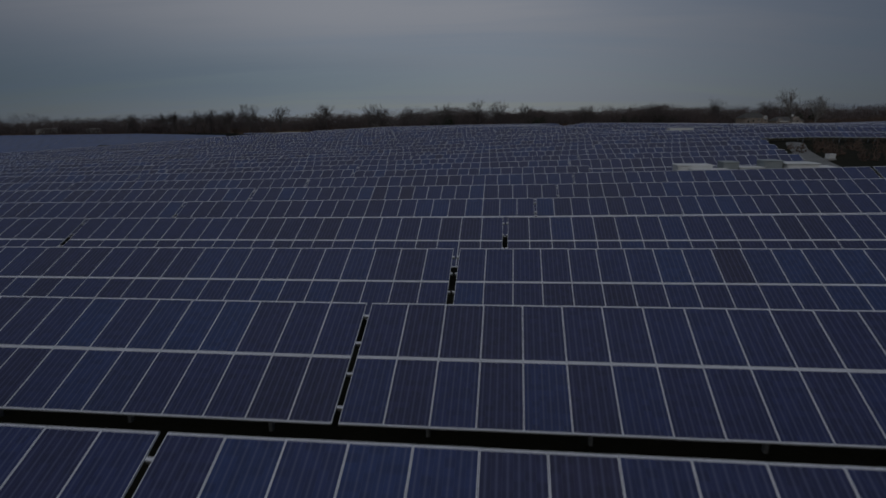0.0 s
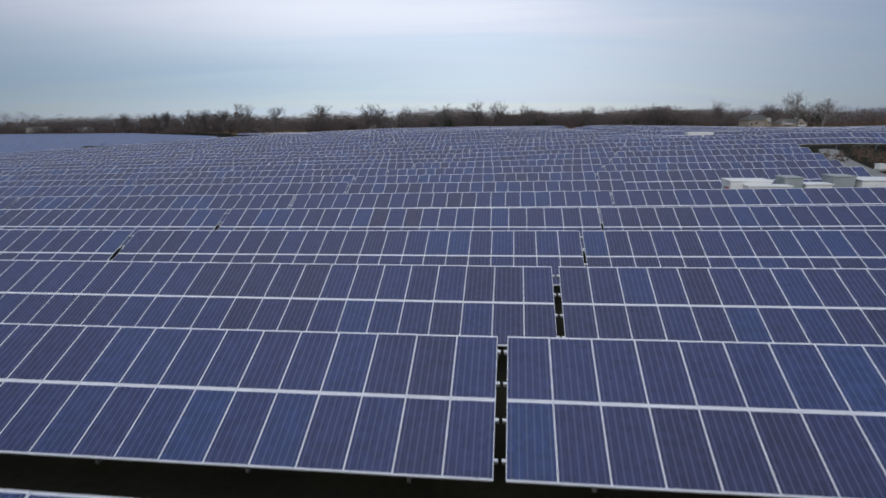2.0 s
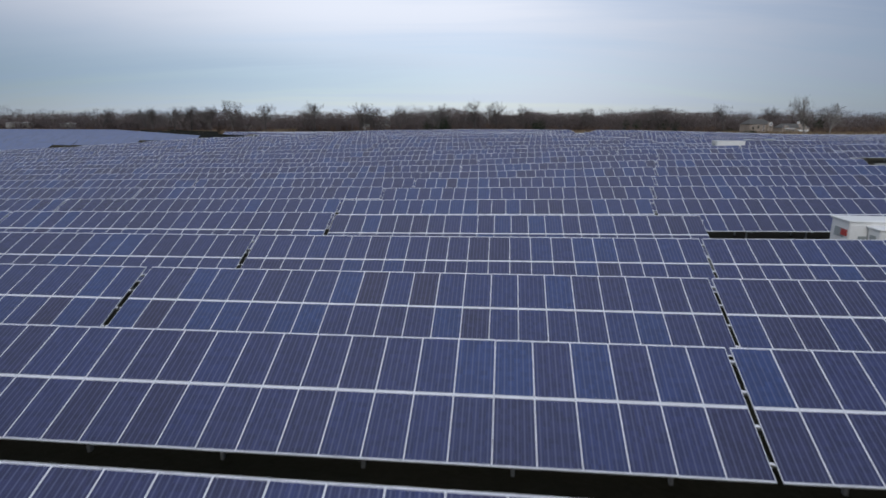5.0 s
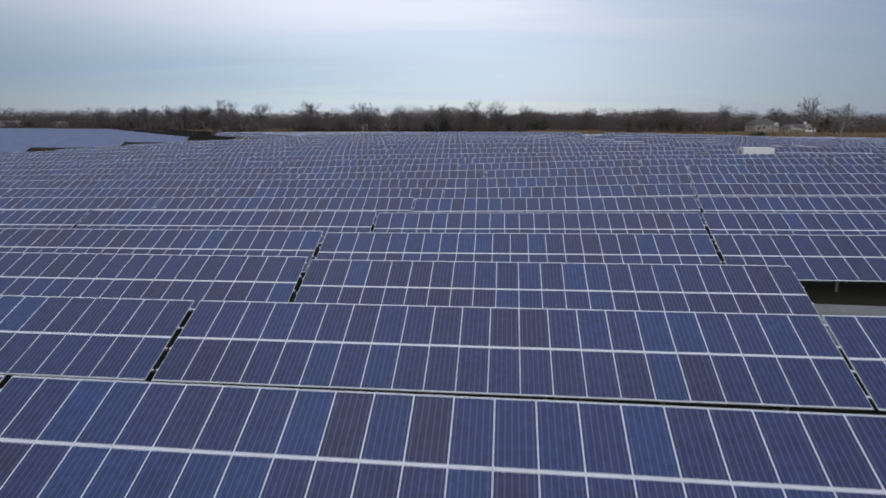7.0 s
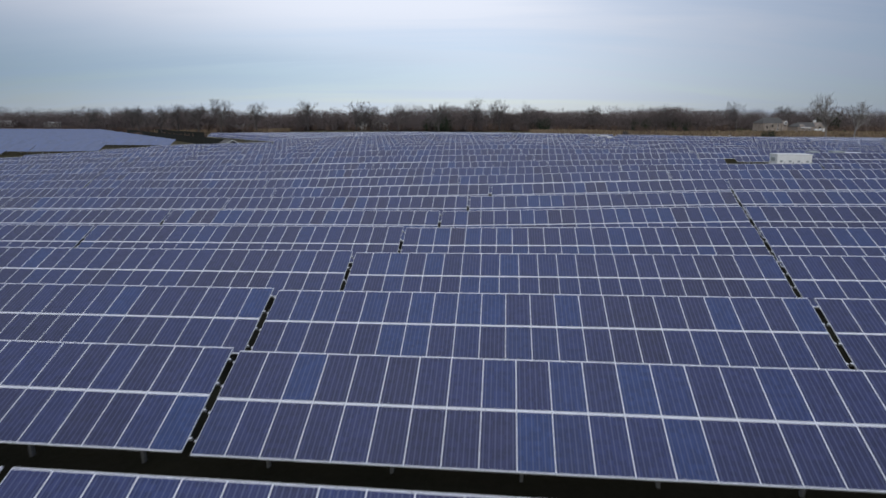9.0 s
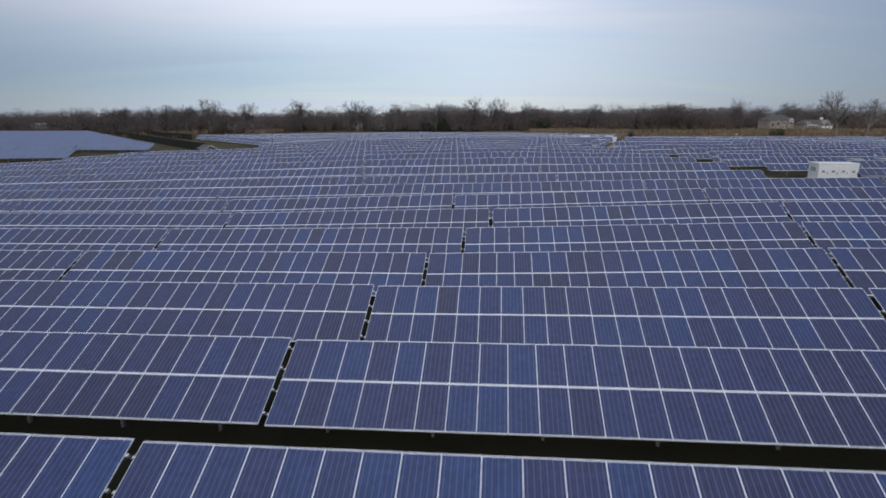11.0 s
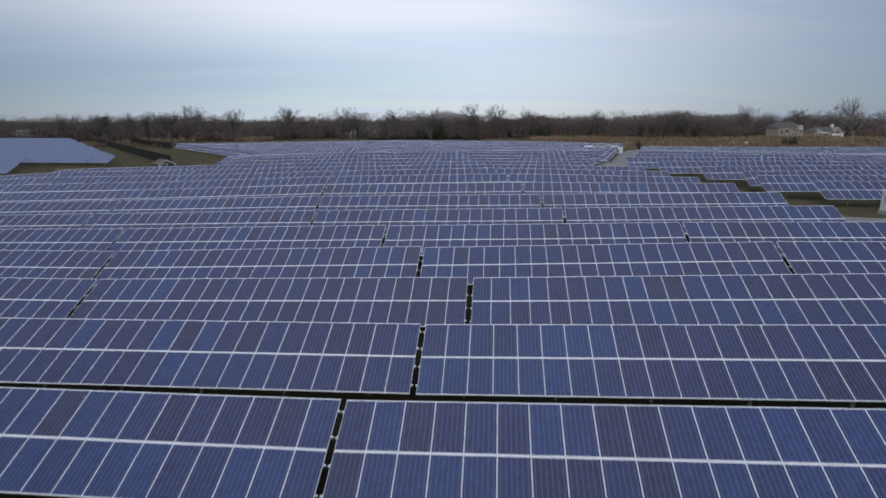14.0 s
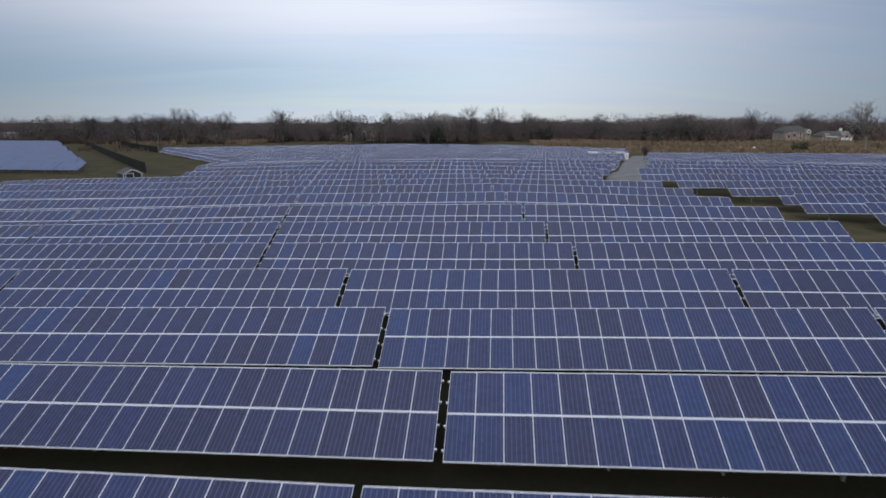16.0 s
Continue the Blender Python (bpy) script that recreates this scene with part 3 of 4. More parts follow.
def far_tables(name, rows, label, cells=M_CELL_FAR, rim=M_ALU):
    """The tables that are too far off to tell apart: (row, left, right) each, as one sheet of modules and one of supports."""
    pv, pf, sv, sf = [], [], [], []
    for n, left, right in rows:
        x0, step = row_place(n)[0], step_x(n)
        k = math.floor((left - x0) / step)
        while x0 + k * step < right - 1.5:
            a0 = x0 + k * step
            i0 = round((max(a0, left) - a0) / PITCH / math.cos(ROW_YAW))
            i1 = round((min(a0 + 22 * PITCH * math.cos(ROW_YAW), right) - a0) / PITCH / math.cos(ROW_YAW))
            k += 1
            if i1 - i0 < 2:
                continue
            a, b, d, plane = table_plane(n, a0 + i0 * PITCH * math.cos(ROW_YAW), i1 - i0)
            R, t = np.array(plane.to_3x3()), np.array(plane.translation)
            me = joined_support(i1 - i0)
            co = np.empty(len(me.vertices) * 3)
            me.vertices.foreach_get("co", co)
            base = sum(len(v) for v in sv)
            sf += [tuple(base + i for i in p.vertices) for p in me.polygons]
            sv.append(co.reshape(-1, 3) @ R.T + t)
            for v in ROW_V:
                for i in range(i1 - i0):
                    pv.append((PV + np.array(((i + 0.5) * PITCH, v, 0))) @ R.T + t)
    for k in range(len(pv)):
        pf += [tuple(i + k * len(PV) for i in f) for f in PF]
    ob = mesh_object(name, np.concatenate(pv), pf, (cells, rim, M_BACK), mat_index=PM * len(pv))
    set_uv(ob.data)
    tagged(ob, label, "solar panels", kind="stuff")
    tagged(mesh_object(name + "_supports", np.concatenate(sv), sf, (M_STEEL,)), "steel posts and rails under the distant solar tables", "supports", kind="stuff")


RIGHT_ENDS = {7: 13.4, 8: 34.8, 9: 38.2, 10: 40.8, 11: 42.8, 12: 45.2, 13: 47.6, 14: 49.8, 16: 35.5, 17: 33.8, 18: 33.0, 19: 32.0, 20: 31.0, 21: 30.5,
              22: 24.5, 23: 27.0, 24: 29.3, 39: 51.0}


def right_end(n):
    if n <= 6 or n == 15:
        return 112
    if n in RIGHT_ENDS:
        return RIGHT_ENDS[n]
    return 31.5 + 2.29 * (n - 25) if n <= 45 else float(np.interp(n, (45, 48.6, 52.2, 54.3), (77, 60, 38, -10)))


def left_end(n):
    if 19 <= n <= 22:
        return {19: -98, 20: -82, 21: -70, 22: -63}[n]
    if n <= 22:
        return -112 if n < 12 else -150
    if n <= 27:
        return -36.5 - 1.8 * (n - 23)
    return -50 - 4.7 * (n - 31.2) if n <= 43 else float(np.interp(n, (43, 48.4, 54.3), (-105, -66, -17)))


def right_block_start(n):
    return {16: 66, 17: 62, 18: 51.6, 19: 44.5, 20: 41.9, 21: 43.5, 22: 41.0, 23: 37.2, 24: 34.5}.get(n, 42.8 + 2.35 * (n - 27))


LAST_ROW, LAST_ACROSS = 54, 39
for n in range(-1, 26):
    near = (-36, 38) if n <= 12 else (-32, 38) if n <= 16 else (-24, 26) if n <= 19 else (None, None)
    fill_row(n, left_end(n), right_end(n), "tables of the main block", *near)
    if n >= 16:
        fill_across(n, right_block_start(n), 128, "tables of the block across the lane")
far_tables("far_tables", [(n, left_end(n), right_end(n)) for n in range(26, LAST_ROW + 1)], "distant rows of blue solar tables behind the crest")
far_tables("far_tables_across", [(n, right_block_start(n), 185 + 2 * (n - 26)) for n in range(26, LAST_ACROSS + 1)], "distant rows of blue solar tables across the lane")
# block on the lower ground, its side running back along the lane
lower_end = lambda n: -80 - 0.69 * (ROW_FIRST + ROW_STEP * n + 10 - 207) * 1.08
LOWER_NEAR = [(23, -220, -116), (24, -215, -107), (25, -210, -85), (26, -210, -89.5), (27, -210, -94), (28, -215, -98)]
far_tables("lower_tables", LOWER_NEAR + [(n, max(-345, lower_end(n) - 190), lower_end(n)) for n in range(29, 59)], "block of solar tables on lower ground, sky sheen put into its smooth pale blue", M_CELL_SHEEN, M_CELL_SHEEN)


# ---- electrical cabinets ----
def louvre(parent, w, h, at, face, count=6):
    """A vent of slats on a face: frame and slats."""
    for k in range(count):
        z = at[2] - h / 2 + (k + 0.5) * h / count
        size = (w, 0.03, h / count * 0.55) if face == "y" else (0.03, w, h / count * 0.55)
        box_part("slat", size, (at[0], at[1], z), M_GREY, parent, 0.004)


def white_enclosure(x, y, yaw, size, label, group, sign=False, doors=3):
    z = float(ground_height(x, y)) + 0.1
    ob = thing("inverter_enclosure", x, y, z, yaw, label, "electrical cabinet", group)
    w, d, h = size
    box_part("plinth", (w + 0.2, d + 0.2, 0.35), (0, 0, 0.12), M_CONCRETE, ob, 0.02)
    box_part("body", (w, d, h - 0.3), (0, 0, 0.3 + (h - 0.3) / 2), M_WHITE, ob, 0.04)
    box_part("roof", (w + 0.16, d + 0.16, 0.1), (0, 0, h + 0.05), M_WHITE, ob, 0.03)
    for k in range(doors):
        dw = w / doors - 0.08
        door = box_part("door", (dw, 0.05, h - 0.6), (-w / 2 + (k + 0.5) * w / doors, -d / 2 - 0.02, 0.3 + (h - 0.3) / 2), M_WHITE, ob, 0.015)
        box_part("handle", (0.05, 0.06, 0.3), (-w / 2 + (k + 0.9) * w / doors, -d / 2 - 0.06, h * 0.5), M_DARKMETAL, door, 0.01)
        vent = box_part("vent", (dw * 0.34, 0.03, 0.26), (-w / 2 + (k + 0.5) * w / doors, -d / 2 - 0.055, h * 0.6), M_GREY, door, 0.01)
        louvre(vent, dw * 0.28, 0.2, (-w / 2 + (k + 0.5) * w / doors, -d / 2 - 0.08, h * 0.6), "y", 4)
    box_part("side_vent", (0.04, d * 0.5, 0.5), (-w / 2 - 0.02, 0, h * 0.7), M_GREY, ob, 0.01)
    if sign:
        box_part("warning_sign", (0.03, 0.55, 0.35), (-w / 2 - 0.05, -d * 0.3, h * 0.72), M_RED, ob, 0.005, "red warning sign")
    return ob


def transformer(x, y, yaw, size, label, group):
    z = float(ground_height(x, y)) + 0.1
    ob = thing("transformer", x, y, z, yaw, label, "transformer", group)
    w, d, h = size
    box_part("plinth", (w + 0.3, d + 0.3, 0.3), (0, 0, 0.1), M_CONCRETE, ob, 0.02)
    box_part("tank", (w, d, h - 0.25), (0, 0, 0.25 + (h - 0.25) / 2), M_GREY, ob, 0.05)
    box_part("lid", (w + 0.1, d + 0.1, 0.09), (0, 0, h + 0.03), M_GREY, ob, 0.03)
    for k in range(7):
        box_part("cooling_fin", (0.04, 0.22, h * 0.55), (-w / 2 + (k + 0.5) * w / 7, d / 2 + 0.1, h * 0.55), M_GREY, ob, 0.006)
    box_part("cabinet_door", (w * 0.44, 0.04, h * 0.7), (-w * 0.24, -d / 2 - 0.015, h * 0.52), M_GREY, ob, 0.01)
    box_part("cabinet_door", (w * 0.44, 0.04, h * 0.7), (w * 0.24, -d / 2 - 0.015, h * 0.52), M_GREY, ob, 0.01)
    return ob


def station(x, y, tag, tall=1.0, aside=0.0, behind=0.0):
    """White enclosures with two transformers between them, in a line along the row; all but the first two may stand farther along and behind."""
    g = "electrical station " + tag
    yaw = math.degrees(ROW_YAW)
    at = lambda u, v=0.0: (x + u * math.cos(ROW_YAW) - v * math.sin(ROW_YAW), y + u * math.sin(ROW_YAW) + v * math.cos(ROW_YAW))
    if aside:
        white_enclosure(*at(2.3), yaw, (4.6, 2.3, 2.2 * tall), "long white steel inverter enclosure on a gravel pad", g, False, 4)
    else:
        white_enclosure(*at(1.45, 0.5), yaw, (2.9, 1.7, 2.2 * tall), "tall white steel inverter enclosure with a red sign", g, True, 2)
        white_enclosure(*at(2.35, -1.0), yaw, (2.9, 1.0, 1.95 * tall), "low white steel cabinet before the tall enclosure", g, False, 3)
    transformer(*at(4.35 + aside, 0.3 + behind), yaw, (1.25, 1.6, 2.42 * tall), "grey-green transformer standing beside white enclosures", g)
    white_enclosure(*at(5.95 + aside, -0.2 + behind), yaw, (1.8, 1.2, 1.95 * tall), "low white switch cabinet between two transformers", g, False, 2)
    transformer(*at(7.75 + aside, 0.3 + behind), yaw, (1.5, 1.6, 2.46 * tall), "grey-green transformer standing beside white enclosures", g)
    white_enclosure(*at(9.9 + aside, behind), yaw, (2.5, 2.1, 2.2 * tall), "white steel inverter enclosure beside a transformer", g, False, 3)
    white_enclosure(*at(11.9 + aside, behind), yaw, (1.3, 1.6, 1.85 * tall), "low white cabinet at the end of the line", g, False, 1)


station(20.5, 49.6, "by the near rows")
station(45.8, 116.6, "by the lane", 1.0, 3.2, 4.7)
station(52.4, 254.6, "behind the crest", 1.15)


# ---- lane side: shed and screened fence ----
def shed(x, y, yaw):
    ob = thing("shed", x, y, float(ground_height(x, y)), yaw, "small dark shed with white trim and a grey pitched roof", "shed")
    w, d, h, r = 2.9, 3.9, 1.95, 0.75
    wall = box_part("wall", (w, d, h), (0, 0, h / 2), M_BLACKWOOD, ob, 0.02)
    bm = bmesh.new()
    vs = [bm.verts.new(c) for c in ((-w / 2, -d / 2, h), (w / 2, -d / 2, h), (0, -d / 2, h + r), (-w / 2, d / 2, h), (w / 2, d / 2, h), (0, d / 2, h + r))]
    bm.faces.new((vs[0], vs[1], vs[2])); bm.faces.new((vs[5], vs[4], vs[3]))
    bm.faces.new((vs[0], vs[2], vs[5], vs[3])); bm.faces.new((vs[1], vs[4], vs[5], vs[2]))
    part("gable", bm, M_BLACKWOOD, ob)
    ang = math.atan2(r, w / 2)
    for s in (-1, 1):
        box_part("roof_slope", (math.hypot(w / 2, r) + 0.3, d + 0.5, 0.08), (s * (w / 4 + 0.05), 0, h + r / 2 + 0.03), M_SHINGLE, ob, 0.01, "", pose(0, 0, 0, 0, math.degrees(ang) * s, 0))
        box_part("barge_board", (math.hypot(w / 2, r) + 0.25, 0.06, 0.2), (s * (w / 4 + 0.05), -d / 2 - 0.22, h + r / 2 - 0.02), M_WHITE, ob, 0.005, "white barge board", pose(0, 0, 0, 0, math.degrees(ang) * s, 0))
    door = box_part("door", (1.1, 0.06, 1.9), (-0.5, -d / 2 - 0.02, 0.97), M_BLACKWOOD, ob, 0.01)
    for cx, cw, cz, ch in ((-1.12, 0.14, 0.98, 1.96), (0.12, 0.14, 0.98, 1.96), (-0.5, 1.38, 2.02, 0.14)):
        box_part("door_trim", (cw, 0.05, ch), (cx, -d / 2 - 0.06, cz), M_WHITE, ob, 0.005, "white door trim")
    for cx in (-w / 2, w / 2):
        box_part("corner_board", (0.14, 0.14, h), (cx, -d / 2, h / 2), M_WHITE, ob, 0.005, "white corner board")
    win = box_part("window", (0.04, 0.8, 0.7), (w / 2 + 0.02, 0.4, 1.4), M_PANE, ob, 0.005)
    return ob


shed(-51.5, 174.5, 42)


def screen_fence(points, height, label, step=3.0):
    """Posts with dark screen cloth between them and a top rail, along a line on the ground."""
    ob = thing("fence", *points[0], float(ground_height(*points[0])), 0, label, "fence")
    origin = Vector((points[0][0], points[0][1], float(ground_height(*points[0]))))
    for (ax, ay), (bx, by) in zip(points, points[1:]):
        n = max(1, round(math.hypot(bx - ax, by - ay) / step))
        for k in range(n):
            p0 = Vector((ax + (bx - ax) * k / n, ay + (by - ay) * k / n, 0))
            p1 = Vector((ax + (bx - ax) * (k + 1) / n, ay + (by - ay) * (k + 1) / n, 0))
            p0.z, p1.z = float(ground_height(p0.x, p0.y)), float(ground_height(p1.x, p1.y))
            bm = bmesh.new()
            bmesh.ops.create_cone(bm, cap_ends=True, segments=8, radius1=0.05, radius2=0.05, depth=height + 0.5,
                                  matrix=Matrix.Translation(p0 - origin + Vector((0, 0, height / 2 - 0.2))))
            part("post", bm, M_DARKMETAL, ob)
            bm = bmesh.new()
            dirn = (p1 - p0).normalized()
            side = Vector((dirn.y, -dirn.x, 0)) * 0.02
            sag = Vector((0, 0, random.uniform(-0.06, 0.02)))
            c = [p0 - origin + Vector((0, 0, 0.08)), p1 - origin + Vector((0, 0, 0.08)), p1 - origin + Vector((0, 0, height)) + sag, p0 - origin + Vector((0, 0, height))]
            a = [bm.verts.new(q + side) for q in c]
            b = [bm.verts.new(q - side) for q in c]
            bm.faces.new(a); bm.faces.new(b[::-1])
            for i in range(4):
                j = (i + 1) % 4
                bm.faces.new((a[j], a[i], b[i], b[j]))
            part("screen", bm, M_SCREEN, ob)
    return ob


screen_fence([(-63.5, 204), (-84, 234), (-112, 276), (-150, 333), (-200, 408)], 2.5, "tall fence with dark screen cloth along the grass lane")
screen_fence([(-112, 311), (-138, 348), (-190, 424)], 2.6, "tall fence with dark screen cloth before the woods", 4.0)


def wire_fence(points, height, label, step=4.0):
    ob = thing("wire_fence", *points[0], float(ground_height(*points[0])), 0, label, "fence")
    origin = Vector((points[0][0], points[0][1], float(ground_height(*points[0]))))
    prev = None
    for (ax, ay), (bx, by) in zip(points, points[1:]):
        n = max(1, round(math.hypot(bx - ax, by - ay) / step))
        for k in range(n + 1):
            p = Vector((ax + (bx - ax) * k / n, ay + (by - ay) * k / n, 0))
            p.z = float(ground_height(p.x, p.y))
            bm = bmesh.new()
            bmesh.ops.create_cone(bm, cap_ends=True, segments=6, radius1=0.06, radius2=0.05, depth=height + 0.4,
                                  matrix=Matrix.Translation(p - origin + Vector((0, 0, height / 2 - 0.15))))
            part("post", bm, M_DARKMETAL, ob)
            if prev is not None and (p - prev).length > 0.5:
                bm = bmesh.new()
                for hgt in (0.5, 1.1, height - 0.05):
                    mid, ln = (p + prev) / 2 - origin + Vector((0, 0, hgt)), (p - prev).length
                    rot = (p - prev).to_track_quat("X", "Z").to_matrix().to_4x4()
                    box_bm(bm, (ln, 0.012, 0.012), mid, 0, rot)
                part("wire", bm, M_DARKMETAL, ob)
            prev = p
    return ob


wire_fence([(-50, 170), (-64, 172), (-78, 174)], 1.9, "dark wire fence beside the grass lane")


# ---- trees ----
def twig(verts, faces, a, b, ra, rb):
    """A tapered three-sided stick from a to b."""
    d = (b - a)
    if d.length < 1e-4:
        return
    d.normalize()
    s = d.cross(Vector((0.31, 0.77, 0.55))).normalized()
    t = d.cross(s)
    n = len(verts)
    for k in range(3):
        w = s * math.cos(k * 2.094) + t * math.sin(k * 2.094)
        verts.append(a + w * ra)
    for k in range(3):
        w = s * math.cos(k * 2.094) + t * math.sin(k * 2.094)
        verts.append(b + w * rb)
    for k in range(3):
        j = (k + 1) % 3
        faces.append((n + k, n + j, n + 3 + j, n + 3 + k))


def grow(rng, verts, faces, a, d, length, radius, level, spread_angle, fork):
    """Branches that bend, fork and thin out."""
    segs = 3 if level > 1 else 2
    p = a.copy()
    for s in range(segs):
        d = (d + Vector((rng.gauss(0, 0.10), rng.gauss(0, 0.10), rng.gauss(0.03, 0.06)))).normalized()
        q = p + d * length / segs
        r0 = radius * (1 - 0.35 * s / segs)
        r1 = radius * (1 - 0.35 * (s + 1) / segs)
        r0, r1 = max(r0, 0.036), max(r1, 0.026)
        twig(verts, faces, p, q, r0, r1)
        p = q
        if level > 0 and s < segs - 1 and rng.random() < 0.75:
            e = side_way(rng, d, spread_angle * 1.25)
            grow(rng, verts, faces, p, e, length * rng.uniform(0.5, 0.72), r1 * 0.55, level - 1, spread_angle, fork)
    if level > 0:
        for k in range(fork + (rng.random() < 0.4)):
            e = side_way(rng, d, spread_angle)
            grow(rng, verts, faces, p, e, length * rng.uniform(0.6, 0.85), radius * 0.5, level - 1, spread_angle, fork)


def side_way(rng, d, angle):
    s = d.cross(Vector((rng.gauss(0, 1), rng.gauss(0, 1), rng.gauss(0, 1)))).normalized()
    return (d * math.cos(angle) + s * math.sin(angle) * rng.uniform(0.6, 1.2)).normalized()


def bare_tree(x, y, height, seed, label, mat, wide=0.62):
    rng = random.Random(seed)
    z = float(ground_height(x, y)) - 0.2
    ob = thing("tree", x, y, z, rng.uniform(0, 360), label, "tree", "bare trees on the skyline")
    tv, tf = [], []
    p, d, r = Vector((0, 0, 0)), Vector((0, 0, 1)), height * 0.019
    trunk_h = height * 0.36
    for k in range(4):
        d = (d + Vector((rng.gauss(0, 0.04), rng.gauss(0, 0.04), 0))).normalized()
        q = p + d * trunk_h / 4
        twig(tv, tf, p, q, r * (1.25 - 0.1 * k), r * (1.15 - 0.1 * k))
        p = q
    mesh_object("trunk", tv, tf, [mat], ob)
    cv, cf = [], []
    for k in range(6):
        grow(rng, cv, cf, p - d * trunk_h * 0.07 * k, side_way(rng, d, wide * (0.15 + 0.17 * k)), height * 0.215, r * 0.6, 4, 0.58, 2)
    mesh_object("crown", cv, cf, [mat], ob)
    return ob


# x, y, height, spread of the crown
SKYLINE = [(-120.4, 357, 20.5, 0.95), (-134, 359, 17.5, 0.9), (-146, 361, 17.5, 0.95), (-158, 366, 16.5, 0.9), (-178, 380, 16.5, 0.9), (-100.6, 355, 18.2, 0.8), (-74.5, 366, 20.0, 1.0),
           (-46.6, 363, 19.8, 1.1), (-39, 368, 18.0, 0.9), (-24.6, 398, 18.4, 1.0), (0.0, 357, 18.2, 0.75), (26.3, 430, 21.5, 0.8), (42, 430, 20.8, 1.0), (62, 430, 18.8, 0.9),
           (211, 440, 21.0, 0.85), (161, 440, 18.2, 0.9), (270, 480, 19.5, 0.9), (200.8, 331, 21.5, 0.85), (203.1, 314, 18.8, 0.9), (-232, 420, 17.0, 0.9), (-205, 425, 17.5, 0.9), (106, 436, 17.8, 0.8)]
PALE_TREES = (17, 18)
for k, (x, y, h, wide) in enumerate(SKYLINE):
    bare_tree(x, y, 1.08 * h, 40 + k, "tall pale bare tree beside the houses" if k in PALE_TREES else "tall bare tree with fine grey branches above the woods", M_BARK_PALE if k in PALE_TREES else M_BARK, wide)


def woods(name, count, xs, ys, hmin, hmax, seed, mat, label, twigs=64, dens=1.0):
    """Far leafless woods: trunks, limbs and a haze of twigs, tree beside tree."""
    rng = np.random.default_rng(seed)
    V, F = [], []
    base = 0
    for k in range(count):
        x, y = rng.uniform(*xs), rng.uniform(*ys)
        h = (1.07 if x < -150 else 1.02) * (0.25 * (hmin + hmax) + 0.5 * rng.uniform(hmin, hmax)) * (0.94 + 0.17 * math.sin(x * 0.052 + seed) * math.cos(x * 0.017) + 0.07 * math.sin(x * 0.19))
        z = float(ground_height(x, y)) - 0.3
        n = twigs
        # crown points inside an uneven egg, sticks leaning outwards
        th, rr, zz = rng.uniform(0, 6.283, n), rng.uniform(0, 1, n) ** 0.5, rng.uniform(0.12, 1.0, n)
        wid = h * 0.32 * np.sqrt(np.clip(1 - ((zz - 0.56) / 0.46) ** 2, 0.02, 1)) * rng.uniform(0.75, 1.25)
        c = np.stack([x + np.cos(th) * rr * wid, y + np.sin(th) * rr * wid, z + zz * h], 1)
        out = np.stack([np.cos(th) * rr * 0.8, np.sin(th) * rr * 0.8, np.full(n, 0.85)], 1) + rng.normal(0, 0.35, (n, 3))
        out /= np.linalg.norm(out, axis=1)[:, None]
        ln = rng.uniform(0.9, 2.4, n)[:, None] * h / 12 * (1.15 - 0.75 * zz)[:, None]
        wd = rng.uniform(0.03, 0.13, n)[:, None] * (1.3 - zz)[:, None] * 1.6 * dens
        sd = np.cross(out, rng.normal(0, 1, (n, 3)))
        sd /= np.linalg.norm(sd, axis=1)[:, None]
        tri = np.stack([c - out * ln / 2 - sd * wd, c - out * ln / 2 + sd * wd, c + out * ln / 2], 1).reshape(-1, 3)
        # trunk
        t = np.array([[x - .16, y, z], [x + .16, y, z], [x, y + .2, z], [x, y, z + h * 0.9]])
        V += [tri, t]
        f = np.arange(3 * n).reshape(n, 3) + base
        F += [f, np.array([[0, 1, 3], [1, 2, 3], [2, 0, 3]]) + base + 3 * n]
        base += 3 * n + 4
    V, F = np.concatenate(V), np.concatenate(F)
    ob = mesh_object(name, V, F, [mat])
    return tagged(ob, label, "woods", kind="stuff")


woods("far_woods", 640, (-194, 68), (430, 495), 12.5, 16.2, 1, M_TWIG, "leafless brown-grey woods along the horizon", 190, 1.75)
woods("far_woods", 620, (45, 213), (440, 500), 12.5, 16.5, 2, M_TWIG, "leafless brown-grey woods along the horizon", 190, 1.75)
woods("far_woods", 760, (215, 640), (476, 540), 12.5, 16.5, 12, M_TWIG, "leafless brown-grey woods behind the houses", 190, 1.85)
woods("far_woods", 800, (-620, -170), (445, 510), 12.0, 15.5, 4, M_TWIG, "leafless brown-grey woods behind the lower block", 190, 1.85)
woods("far_woods", 700, (-900, 900), (505, 560), 15, 19, 3, M_TWIG, "leafless brown-grey woods behind the first trees", 120, 2.6)
woods("far_woods", 300, (330, 900), (370, 480), 12, 16, 5, M_TWIG, "leafless brown-grey woods beside the field", 120, 2.6)
woods("undergrowth", 820, (-216, 208), (426, 474), 2.8, 6.6, 6, M_SHRUB, "brown tangled undergrowth at the foot of the woods", 100, 2.6)
woods("undergrowth", 500, (-430, -190), (437, 448), 2.5, 5.0, 13, M_SHRUB, "brown tangled undergrowth behind the lower block", 100, 2.6)
woods("undergrowth", 330, (290, 480), (430, 474), 2.8, 6.4, 15, M_SHRUB, "brown tangled undergrowth beside the houses", 100, 2.6)
woods("garden_shrubs", 26, (205, 292), (425, 442), 1.0, 2.2, 16, M_EVERGREEN, "dark shrubs before the houses", 90, 1.8)
woods("evergreens", 9, (-10, 10), (422, 438), 9, 12, 7, M_EVERGREEN, "dark evergreens among the bare trees", 190, 2.6)
